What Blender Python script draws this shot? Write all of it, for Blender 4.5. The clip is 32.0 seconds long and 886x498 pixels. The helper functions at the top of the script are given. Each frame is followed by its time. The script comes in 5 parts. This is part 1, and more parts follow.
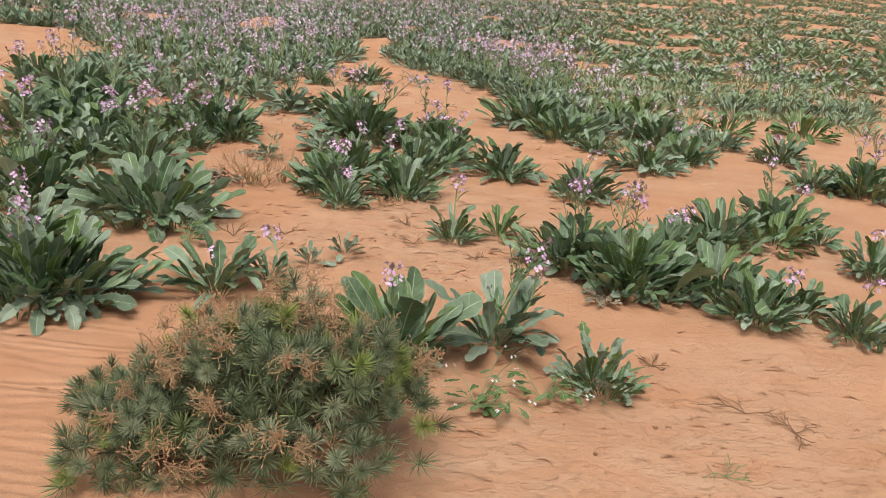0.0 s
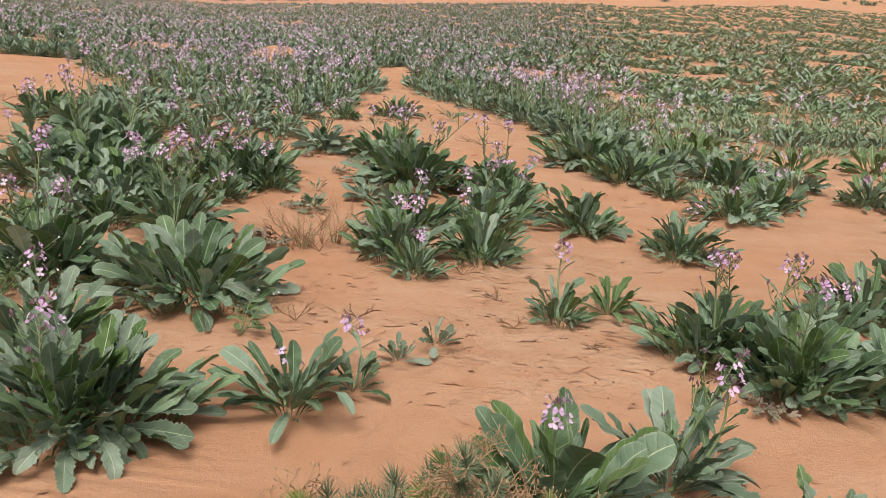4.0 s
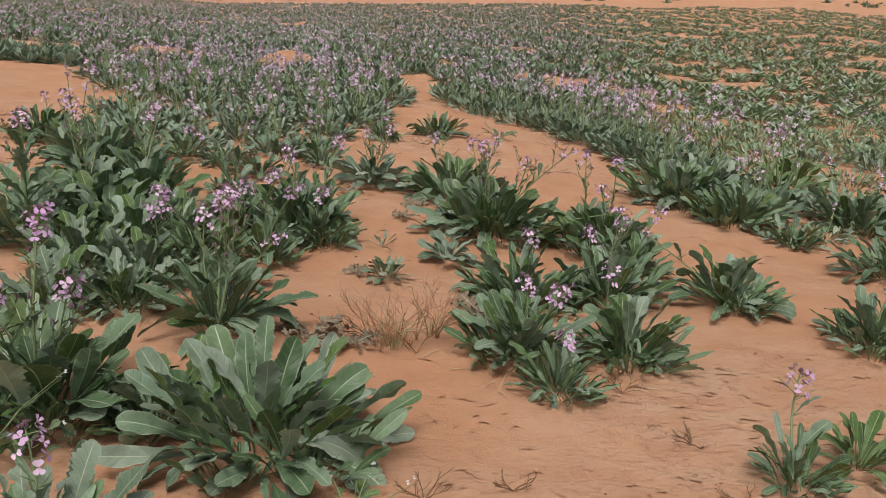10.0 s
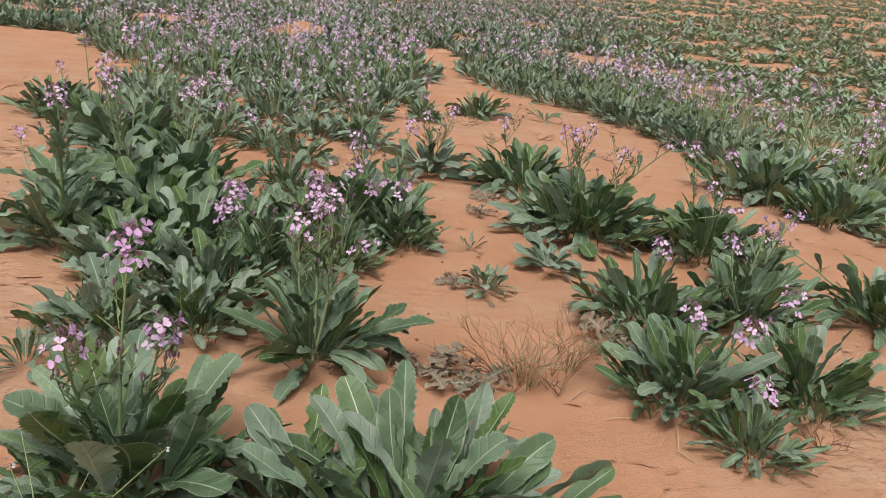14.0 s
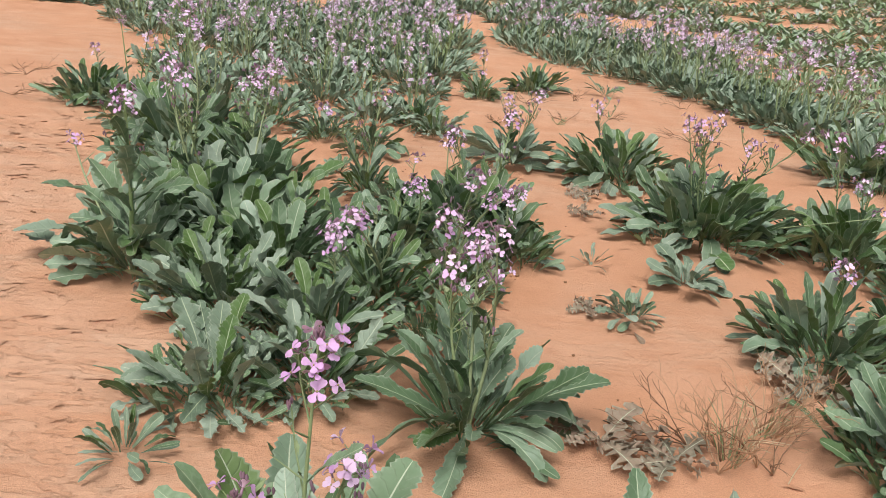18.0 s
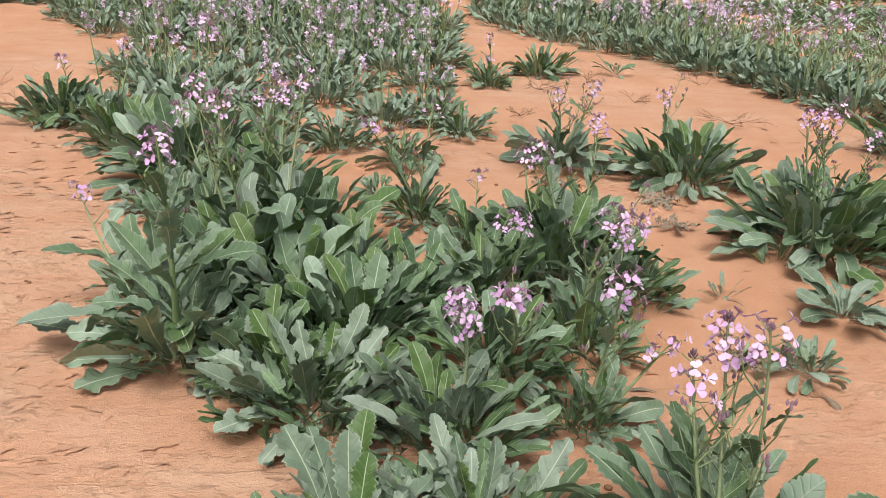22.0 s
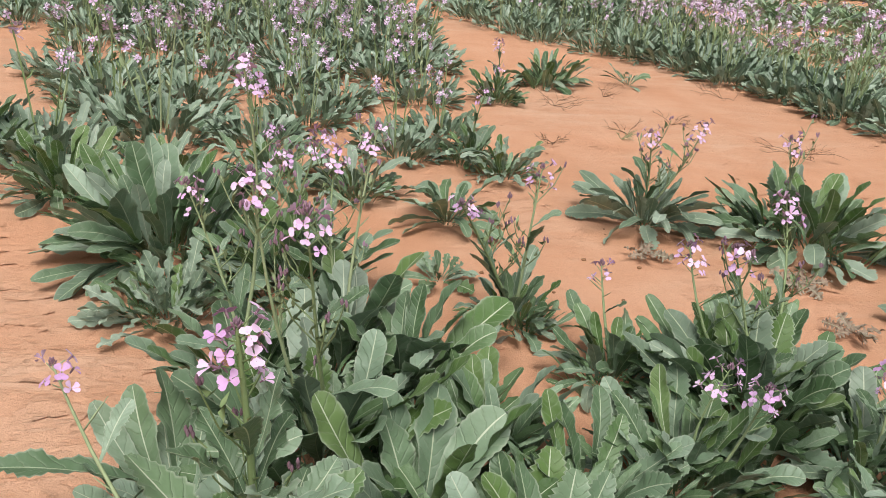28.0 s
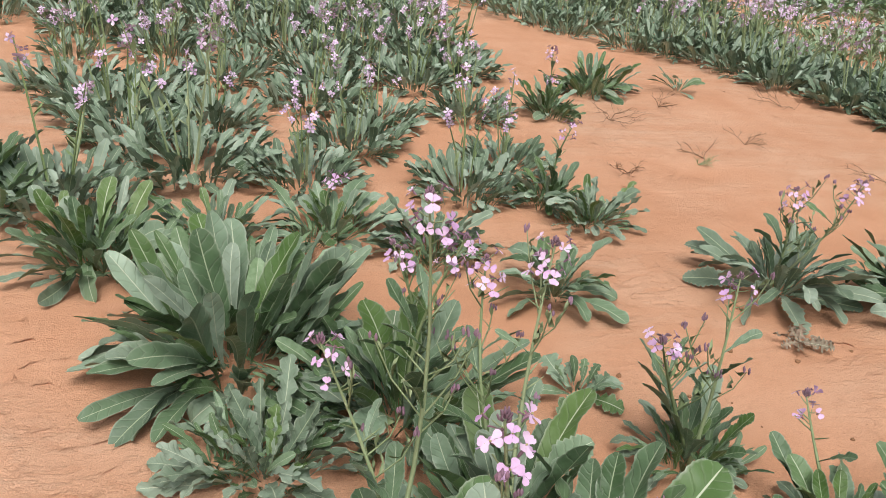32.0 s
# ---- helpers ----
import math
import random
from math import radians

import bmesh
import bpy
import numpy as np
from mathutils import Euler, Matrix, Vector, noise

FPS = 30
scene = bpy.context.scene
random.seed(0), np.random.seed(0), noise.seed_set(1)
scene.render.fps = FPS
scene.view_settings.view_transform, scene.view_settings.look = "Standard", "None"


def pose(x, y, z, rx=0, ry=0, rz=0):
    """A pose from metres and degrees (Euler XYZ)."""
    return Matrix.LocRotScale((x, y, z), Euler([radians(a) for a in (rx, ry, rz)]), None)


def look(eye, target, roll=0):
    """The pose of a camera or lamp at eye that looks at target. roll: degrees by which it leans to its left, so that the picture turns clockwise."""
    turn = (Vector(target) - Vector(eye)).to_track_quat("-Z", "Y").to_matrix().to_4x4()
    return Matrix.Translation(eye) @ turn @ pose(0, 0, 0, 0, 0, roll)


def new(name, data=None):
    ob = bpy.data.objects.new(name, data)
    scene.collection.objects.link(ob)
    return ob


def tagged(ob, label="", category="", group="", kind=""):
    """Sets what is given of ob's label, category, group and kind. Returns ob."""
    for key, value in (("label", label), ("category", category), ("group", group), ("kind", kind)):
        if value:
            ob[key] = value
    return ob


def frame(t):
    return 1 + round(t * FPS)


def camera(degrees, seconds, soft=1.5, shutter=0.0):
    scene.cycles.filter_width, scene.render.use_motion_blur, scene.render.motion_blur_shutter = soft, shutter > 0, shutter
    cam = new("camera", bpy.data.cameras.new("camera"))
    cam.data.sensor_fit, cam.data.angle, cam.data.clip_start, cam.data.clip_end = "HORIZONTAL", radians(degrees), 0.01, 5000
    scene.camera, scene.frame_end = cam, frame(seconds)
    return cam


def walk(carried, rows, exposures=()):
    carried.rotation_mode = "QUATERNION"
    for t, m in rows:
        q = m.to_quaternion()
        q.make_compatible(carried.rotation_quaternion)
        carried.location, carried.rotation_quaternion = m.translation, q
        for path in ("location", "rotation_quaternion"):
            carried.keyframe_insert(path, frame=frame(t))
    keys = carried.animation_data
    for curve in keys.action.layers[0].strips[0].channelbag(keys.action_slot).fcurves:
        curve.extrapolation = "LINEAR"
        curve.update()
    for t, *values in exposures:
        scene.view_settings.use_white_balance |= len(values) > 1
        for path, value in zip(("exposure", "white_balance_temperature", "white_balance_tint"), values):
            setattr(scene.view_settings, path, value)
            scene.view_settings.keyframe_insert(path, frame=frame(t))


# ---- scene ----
cam = camera(54.0, 32.0, 0.8)
PATH = [
    (0, (0.003, 0.019, 0.84), (0.07, 1.931, 0.258), 5.0),
    (0.5, (-0.037, 0.078, 0.84), (0.033, 1.99, 0.257), 4.9),
    (1, (-0.076, 0.139, 0.837), (-0.006, 2.055, 0.268), 4.6),
    (1.5, (-0.112, 0.204, 0.826), (-0.045, 2.126, 0.275), 4.6),
    (2, (-0.149, 0.274, 0.817), (-0.082, 2.199, 0.277), 4.6),
    (2.5, (-0.181, 0.348, 0.818), (-0.11, 2.274, 0.28), 4.6),
    (3, (-0.213, 0.419, 0.822), (-0.144, 2.346, 0.289), 4.6),
    (3.5, (-0.248, 0.487, 0.826), (-0.181, 2.416, 0.3), 4.7),
    (5.5, (-0.394, 0.772, 0.812), (-0.323, 2.695, 0.268), 4.9),
    (6, (-0.427, 0.833, 0.826), (-0.353, 2.755, 0.279), 4.7),
    (6.5, (-0.45, 0.891, 0.835), (-0.379, 2.815, 0.293), 4.3),
    (7, (-0.477, 0.951, 0.84), (-0.405, 2.878, 0.31), 4.0),
    (7.5, (-0.507, 1.015, 0.839), (-0.435, 2.946, 0.322), 4.0),
    (8, (-0.536, 1.087, 0.832), (-0.463, 3.02, 0.323), 4.0),
    (8.5, (-0.567, 1.162, 0.822), (-0.492, 3.094, 0.311), 4.1),
    (9, (-0.589, 1.25, 0.819), (-0.512, 3.181, 0.302), 4.3),
    (9.5, (-0.616, 1.318, 0.826), (-0.536, 3.247, 0.303), 4.5),
    (10, (-0.643, 1.374, 0.832), (-0.56, 3.302, 0.305), 5.0),
    (10.5, (-0.667, 1.43, 0.83), (-0.581, 3.357, 0.3), 5.4),
    (11, (-0.696, 1.478, 0.824), (-0.608, 3.402, 0.288), 5.6),
    (11.5, (-0.731, 1.531, 0.815), (-0.638, 3.454, 0.271), 5.7),
    (12, (-0.772, 1.588, 0.802), (-0.672, 3.509, 0.253), 5.8),
    (12.5, (-0.819, 1.647, 0.792), (-0.712, 3.565, 0.236), 5.9),
    (13, (-0.871, 1.698, 0.791), (-0.756, 3.614, 0.226), 6.0),
    (13.5, (-0.918, 1.748, 0.784), (-0.799, 3.661, 0.213), 6.1),
    (14, (-0.962, 1.794, 0.778), (-0.845, 3.705, 0.2), 6.2),
    (14.5, (-1.001, 1.846, 0.773), (-0.887, 3.755, 0.187), 6.0),
    (16.5, (-1.136, 2.032, 0.763), (-1.025, 3.924, 0.126), 5.4),
    (17, (-1.166, 2.07, 0.777), (-1.056, 3.96, 0.13), 5.5),
    (17.5, (-1.206, 2.125, 0.784), (-1.096, 4.011, 0.128), 5.5),
    (18, (-1.244, 2.173, 0.785), (-1.136, 4.057, 0.124), 5.4),
    (18.5, (-1.288, 2.229, 0.783), (-1.177, 4.11, 0.115), 5.6),
    (19, (-1.335, 2.285, 0.791), (-1.218, 4.163, 0.112), 5.8),
    (19.5, (-1.379, 2.342, 0.779), (-1.258, 4.218, 0.095), 5.0),
    (20, (-1.419, 2.388, 0.781), (-1.298, 4.262, 0.095), 4.1),
    (20.5, (-1.453, 2.438, 0.785), (-1.33, 4.309, 0.091), 3.3),
    (21, (-1.485, 2.49, 0.788), (-1.351, 4.36, 0.092), 2.7),
    (21.5, (-1.514, 2.55, 0.782), (-1.349, 4.416, 0.082), 2.5),
    (22, (-1.548, 2.643, 0.771), (-1.326, 4.501, 0.064), 2.6),
    (22.5, (-1.571, 2.722, 0.767), (-1.321, 4.576, 0.06), 2.7),
    (23, (-1.592, 2.795, 0.765), (-1.327, 4.648, 0.059), 2.5),
    (23.5, (-1.615, 2.855, 0.764), (-1.342, 4.705, 0.056), 2.3),
    (24, (-1.636, 2.908, 0.765), (-1.352, 4.757, 0.058), 2.4),
    (24.5, (-1.653, 2.959, 0.765), (-1.366, 4.81, 0.063), 2.6),
    (25, (-1.673, 3.009, 0.766), (-1.383, 4.859, 0.063), 3.0),
    (25.5, (-1.693, 3.066, 0.766), (-1.396, 4.912, 0.057), 3.4),
    (27.5, (-1.81, 3.34, 0.758), (-1.428, 5.159, 0.02), 4.3),
    (28, (-1.844, 3.41, 0.769), (-1.423, 5.221, 0.031), 4.7),
    (28.5, (-1.871, 3.475, 0.775), (-1.423, 5.276, 0.03), 5.0),
    (29, (-1.897, 3.529, 0.783), (-1.433, 5.322, 0.029), 5.3),
    (29.5, (-1.928, 3.575, 0.796), (-1.459, 5.362, 0.03), 5.3),
    (30, (-1.958, 3.636, 0.803), (-1.479, 5.415, 0.026), 5.6),
    (30.5, (-1.991, 3.694, 0.816), (-1.504, 5.467, 0.029), 5.6),
    (31, (-2.013, 3.764, 0.82), (-1.525, 5.534, 0.027), 5.6),
    (31.5, (-2.034, 3.832, 0.829), (-1.543, 5.598, 0.029), 5.5),
    (32, (-2.055, 3.893, 0.836), (-1.564, 5.658, 0.035), 5.4),
]
walk(cam, [(t, look(eye, target, roll)) for t, eye, target, roll in PATH],
     exposures=[(0, 0.08, 6700, 6), (6, -0.1, 6650, 7), (9, -0.29, 6600, 8), (11.5, -0.33, 6550, 8.5), (13, -0.23, 6500, 9), (14, -0.12, 6480, 9), (17, 0.18, 6400, 9), (20, 0.25, 6400, 9), (26, 0.28, 6400, 9), (32, 0.2, 6400, 9)])


# ---- world and sun: a bright overcast sky ----
world = bpy.data.worlds.new("overcast_sky")
scene.world = world
world.use_nodes = True
wn, wl = world.node_tree.nodes, world.node_tree.links
sky = wn.new("ShaderNodeTexSky")
sky.sky_type, sky.sun_disc = "NISHITA", False
sky.sun_elevation, sky.sun_rotation = radians(58), radians(200)
sky.air_density, sky.dust_density, sky.ozone_density = 1.0, 6.0, 1.0
veil = wn.new("ShaderNodeHueSaturation")
veil.inputs["Saturation"].default_value = 0.22
wl.new(sky.outputs["Color"], veil.inputs["Color"])
wl.new(veil.outputs["Color"], wn["Background"].inputs["Color"])
wn["Background"].inputs["Strength"].default_value = 0.1
sun = new("sun", bpy.data.lights.new("sun", "SUN"))
sun.data.energy, sun.data.angle, sun.data.color = 1.9, radians(32), (1.0, 0.96, 0.9)
sun.matrix_world = look((0, 0, 20), (2.2, 11, 0))

# ---- materials ----


def material(name, rough=0.6, spec=0.3):
    m = bpy.data.materials.new(name)
    m.use_nodes = True
    b = m.node_tree.nodes["Principled BSDF"]
    b.inputs["Roughness"].default_value = rough
    b.inputs["Specular IOR Level"].default_value = spec
    return m, m.node_tree.nodes, m.node_tree.links, b


def ramp(n, stops):
    r = n.new("ShaderNodeValToRGB")
    e = r.color_ramp.elements
    while len(e) < len(stops):
        e.new(0.5)
    for k, (p, c) in zip(e, stops):
        k.position, k.color = p, (*c, 1)
    return r


def mix(n, l, a, b, fac, kind="MIX"):
    m = n.new("ShaderNodeMix")
    m.data_type, m.blend_type = "RGBA", kind
    for s, v in ((6, a), (7, b), (0, fac)):
        if isinstance(v, bpy.types.NodeSocket):
            l.new(v, m.inputs[s])
        elif s == 0:
            m.inputs[0].default_value = v
        else:
            m.inputs[s].default_value = (*v, 1)
    return m.outputs[2]


def noise_tex(n, l, scale, detail=4, rough=0.55, vector=None):
    t = n.new("ShaderNodeTexNoise")
    t.inputs["Scale"].default_value, t.inputs["Detail"].default_value, t.inputs["Roughness"].default_value = scale, detail, rough
    if vector:
        l.new(vector, t.inputs["Vector"])
    return t


def bump(n, l, b, height, strength, distance):
    k = n.new("ShaderNodeBump")
    k.inputs["Strength"].default_value, k.inputs["Distance"].default_value = strength, distance
    l.new(height, k.inputs["Height"])
    l.new(k.outputs["Normal"], b.inputs["Normal"])
    return k


def leafy(name, tones, rough=0.5, speck=0.12, island=False, spec=0.35, veins=True):
    """Leaf paint: a tone picked leaf by leaf, blotches and fine pale specks."""
    m, n, l, b = material(name, rough, spec)
    if island:
        pick = n.new("ShaderNodeNewGeometry").outputs["Random Per Island"]
    else:
        pick = n.new("ShaderNodeObjectInfo").outputs["Random"]
    tone = ramp(n, tones)
    l.new(pick, tone.inputs["Fac"])
    co = n.new("ShaderNodeTexCoord").outputs["Object"]
    blotch = noise_tex(n, l, 7 if not island else 25, 3, 0.55, co)
    dim = n.new("ShaderNodeHueSaturation")
    l.new(tone.outputs["Color"], dim.inputs["Color"])
    dim.inputs["Value"].default_value, dim.inputs["Saturation"].default_value = 1.2, 0.86
    br = ramp(n, [(0.42, (0, 0, 0)), (0.68, (1, 1, 1))])
    l.new(blotch.outputs["Fac"], br.inputs["Fac"])
    c = mix(n, l, tone.outputs["Color"], dim.outputs["Color"], br.outputs["Color"])
    fine = noise_tex(n, l, 160, 2, 0.6, co)
    fr = ramp(n, [(0.62, (0, 0, 0)), (0.75, (speck, speck, speck))])
    l.new(fine.outputs["Fac"], fr.inputs["Fac"])
    c = mix(n, l, c, (0.3, 0.33, 0.27), fr.outputs["Color"])
    height = blotch.outputs["Fac"]
    if veins and not island:
        # side veins that leave the midrib at a slant
        part_xyz = n.new("ShaderNodeSeparateXYZ")
        l.new(co, part_xyz.inputs[0])

        def sum_of(kind, a, b2, c2=0.0):
            k = n.new("ShaderNodeMath")
            k.operation = kind
            for slot, v in zip(k.inputs, (a, b2, c2)):
                if isinstance(v, float):
                    slot.default_value = v
                else:
                    l.new(v, slot)
            return k.outputs[0]

        slant = sum_of("MULTIPLY_ADD", sum_of("ABSOLUTE", part_xyz.outputs["X"], 0.0), -15.0, sum_of("MULTIPLY", part_xyz.outputs["Y"], 11.0))
        slant = sum_of("MULTIPLY_ADD", blotch.outputs["Fac"], 1.3, slant)
        vein = ramp(n, [(0.0, (1, 1, 1)), (0.07, (0.25, 0.25, 0.25)), (0.2, (0, 0, 0)), (0.8, (0, 0, 0)), (0.93, (0.25, 0.25, 0.25)), (1.0, (1, 1, 1))])
        l.new(sum_of("FRACT", slant, 0.0), vein.inputs["Fac"])
        c = mix(n, l, c, (0.29, 0.34, 0.23), sum_of("MULTIPLY", vein.outputs["Color"], 0.26))
        height = sum_of("MULTIPLY_ADD", vein.outputs["Color"], -0.45, height)
        edge = n.new("ShaderNodeAttribute")
        edge.attribute_name = "across"
        margin = ramp(n, [(0.86, (0, 0, 0)), (0.97, (0.5, 0.5, 0.5))])
        l.new(edge.outputs["Fac"], margin.inputs["Fac"])
        c = mix(n, l, c, (0.42, 0.46, 0.36), margin.outputs["Color"])
    l.new(c, b.inputs["Base Color"])
    bump(n, l, b, height, 0.45, 0.005)
    thin = n.new("ShaderNodeBsdfTranslucent")
    l.new(c, thin.inputs["Color"])
    both = n.new("ShaderNodeMixShader")
    both.inputs[0].default_value = 0.1
    l.new(b.outputs[0], both.inputs[1])
    l.new(thin.outputs[0], both.inputs[2])
    l.new(both.outputs[0], n["Material Output"].inputs["Surface"])
    return m


LEAF = leafy("glaucous_leaf", [(0.0, (0.060, 0.112, 0.045)), (0.3, (0.114, 0.183, 0.096)), (0.55, (0.192, 0.274, 0.181)), (0.72, (0.087, 0.161, 0.045)), (0.9, (0.308, 0.403, 0.302)), (1.0, (0.122, 0.195, 0.082))], rough=0.45, spec=0.4)
GREY = leafy("bloomed_leaf", [(0.0, (0.109, 0.162, 0.101)), (0.5, (0.196, 0.261, 0.183)), (1.0, (0.301, 0.370, 0.286))], rough=0.5)
YOUNG = leafy("young_leaf", [(0.0, (0.074, 0.135, 0.045)), (0.35, (0.129, 0.206, 0.097)), (0.7, (0.245, 0.341, 0.214)), (1.0, (0.125, 0.229, 0.062))], rough=0.45, island=True, spec=0.4)
FRESH = leafy("fresh_green_leaf", [(0.0, (0.068, 0.132, 0.030)), (0.5, (0.105, 0.178, 0.048)), (1.0, (0.150, 0.225, 0.080))])
FIELD = leafy("field_leaf", [(0.0, (0.080, 0.126, 0.068)), (0.5, (0.167, 0.235, 0.154)), (1.0, (0.337, 0.417, 0.324))], island=True)
# fresh green with distance haze put into it: tones paler and greyer than FRESH
FIELD_FRESH_HAZED = leafy("field_fresh_leaf_hazed", [(0.0, (0.129, 0.207, 0.085)), (0.45, (0.218, 0.302, 0.163)), (0.8, (0.319, 0.386, 0.280)), (1.0, (0.381, 0.437, 0.403))], island=True)
NEEDLE = leafy("needle_leaf", [(0.0, (0.083, 0.113, 0.052)), (0.45, (0.165, 0.204, 0.108)), (0.8, (0.275, 0.311, 0.187)), (1.0, (0.275, 0.344, 0.094))], rough=0.55, island=True)
NEEDLE_TUFT = leafy("needle_tuft_leaf", [(0.0, (0.098, 0.126, 0.060)), (0.35, (0.166, 0.204, 0.112)), (0.6, (0.246, 0.280, 0.175)), (0.8, (0.143, 0.181, 0.097)), (0.9, (0.252, 0.308, 0.068)), (1.0, (0.206, 0.264, 0.073))], rough=0.55, veins=False)
THISTLE = leafy("withered_leaf", [(0.0, (0.24, 0.155, 0.105)), (0.5, (0.33, 0.24, 0.175)), (1.0, (0.22, 0.19, 0.135))], rough=0.8, speck=0.3)


def plain(name, a, b2, scale=60, rough=0.6, spec=0.25, island=False):
    m, n, l, b = material(name, rough, spec)
    pick = n.new("ShaderNodeNewGeometry").outputs["Random Per Island"] if island else n.new("ShaderNodeObjectInfo").outputs["Random"]
    t = noise_tex(n, l, scale, 3, 0.6, n.new("ShaderNodeTexCoord").outputs["Object"])
    add = n.new("ShaderNodeMath")
    add.operation, add.use_clamp = "MULTIPLY_ADD", True
    l.new(t.outputs["Fac"], add.inputs[0])
    add.inputs[1].default_value = 0.9
    sub = n.new("ShaderNodeMath")
    sub.operation = "SUBTRACT"
    l.new(pick, sub.inputs[0])
    sub.inputs[1].default_value = 0.45
    l.new(sub.outputs[0], add.inputs[2])
    l.new(mix(n, l, a, b2, add.outputs[0]), b.inputs["Base Color"])
    return m


RIB = plain("pale_midrib", (0.33, 0.39, 0.25), (0.52, 0.56, 0.43))
STEM = plain("green_stem", (0.19, 0.26, 0.11), (0.32, 0.37, 0.21))
PETAL = plain("lilac_petal", (0.55, 0.31, 0.57), (0.79, 0.58, 0.77), 90, 0.55)
PETAL_FIELD = plain("field_petal", (0.54, 0.34, 0.56), (0.82, 0.68, 0.81), 40, 0.6, island=True)
BUD = plain("purple_bud", (0.2, 0.12, 0.15), (0.36, 0.22, 0.3), 120)
EYE_YELLOW = plain("flower_centre", (0.35, 0.3, 0.12), (0.5, 0.45, 0.2))
WHITE_PETAL = plain("white_petal", (0.75, 0.72, 0.75), (0.85, 0.83, 0.85))
TWIG = plain("dry_twig", (0.16, 0.09, 0.055), (0.3, 0.18, 0.11), 80, 0.85, 0.1)
STRAW = plain("bleached_straw", (0.5, 0.37, 0.22), (0.68, 0.55, 0.38), 80, 0.8, 0.1)
SPRIG = plain("dried_flower_sprig", (0.33, 0.19, 0.11), (0.54, 0.35, 0.22), 80, 0.85, 0.1, island=True)
BARK = plain("shrub_bark", (0.09, 0.06, 0.04), (0.18, 0.12, 0.08), 50, 0.9, 0.1)
CLOD = plain("dark_clod", (0.14, 0.07, 0.04), (0.3, 0.16, 0.09), 90, 0.95, 0.05, island=True)

SAND, n, l, b = material("orange_desert_sand", 0.92, 0.12)
co = n.new("ShaderNodeTexCoord").outputs["Object"]
big = noise_tex(n, l, 0.55, 4, 0.55, co)
mid = noise_tex(n, l, 4.5, 5, 0.6, co)
grain = noise_tex(n, l, 420, 2, 0.7, co)
tone = ramp(n, [(0.3, (0.552, 0.273, 0.154)), (0.5, (0.638, 0.333, 0.200)), (0.72, (0.702, 0.401, 0.260))])
both = n.new("ShaderNodeMath")
both.operation = "MULTIPLY_ADD"
l.new(mid.outputs["Fac"], both.inputs[0])
both.inputs[1].default_value = 0.55
half = n.new("ShaderNodeMath")
half.operation = "MULTIPLY"
l.new(big.outputs["Fac"], half.inputs[0])
half.inputs[1].default_value = 0.5
l.new(half.outputs[0], both.inputs[2])
l.new(both.outputs[0], tone.inputs["Fac"])
gr = ramp(n, [(0.35, (0.8, 0.78, 0.76)), (0.65, (1.08, 1.08, 1.08))])
l.new(grain.outputs["Fac"], gr.inputs["Fac"])
col = mix(n, l, tone.outputs["Color"], gr.outputs["Color"], 0.8, "MULTIPLY")
# dry mud crust: thin layers that end in ragged, slightly raised rims
flat = n.new("ShaderNodeMapping")
flat.inputs["Rotation"].default_value, flat.inputs["Scale"].default_value = (0, 0, 0.16), (0.5, 1.35, 1)
l.new(co, flat.inputs["Vector"])
layer = noise_tex(n, l, 8, 8, 0.66, flat.outputs["Vector"])
layer.inputs["Distortion"].default_value = 0.25
steps = ramp(n, [(0.0, (0, 0, 0)), (0.40, (0.05, 0.05, 0.05)), (0.412, (0.36, 0.36, 0.36)), (0.49, (0.34, 0.34, 0.34)), (0.502, (0.68, 0.68, 0.68)), (0.575, (0.64, 0.64, 0.64)), (0.588, (1, 1, 1)), (1.0, (0.9, 0.9, 0.9))])
l.new(layer.outputs["Fac"], steps.inputs["Fac"])
rim = ramp(n, [(0.398, (0, 0, 0)), (0.404, (1, 1, 1)), (0.41, (0, 0, 0)), (0.488, (0, 0, 0)), (0.494, (1, 1, 1)), (0.5, (0, 0, 0)), (0.574, (0, 0, 0)), (0.58, (1, 1, 1)), (0.587, (0, 0, 0))])
l.new(layer.outputs["Fac"], rim.inputs["Fac"])
patch = noise_tex(n, l, 1.0, 3, 0.5, co)
pm = ramp(n, [(0.45, (0.03, 0.03, 0.03)), (0.62, (1, 1, 1))])
l.new(patch.outputs["Fac"], pm.inputs["Fac"])


def times(a, b2):
    m = n.new("ShaderNodeMath")
    m.operation = "MULTIPLY"
    for k, v in enumerate((a, b2)):
        if isinstance(v, float):
            m.inputs[k].default_value = v
        else:
            l.new(v, m.inputs[k])
    return m.outputs[0]


def plus(a, b2):
    m = n.new("ShaderNodeMath")
    l.new(a, m.inputs[0])
    l.new(b2, m.inputs[1])
    return m.outputs[0]


def zone(x, y, inner, outer):
    """1 within inner metres of a spot on the sand, falling to 0 at outer."""
    d = n.new("ShaderNodeVectorMath")
    d.operation = "DISTANCE"
    l.new(co, d.inputs[0])
    d.inputs[1].default_value = (x, y, 0)
    r = n.new("ShaderNodeMapRange")
    r.interpolation_type = "SMOOTHSTEP"
    for k, v in ((1, inner), (2, outer), (3, 1.0), (4, 0.0)):
        r.inputs[k].default_value = v
    l.new(d.outputs["Value"], r.inputs[0])
    return r.outputs[0]


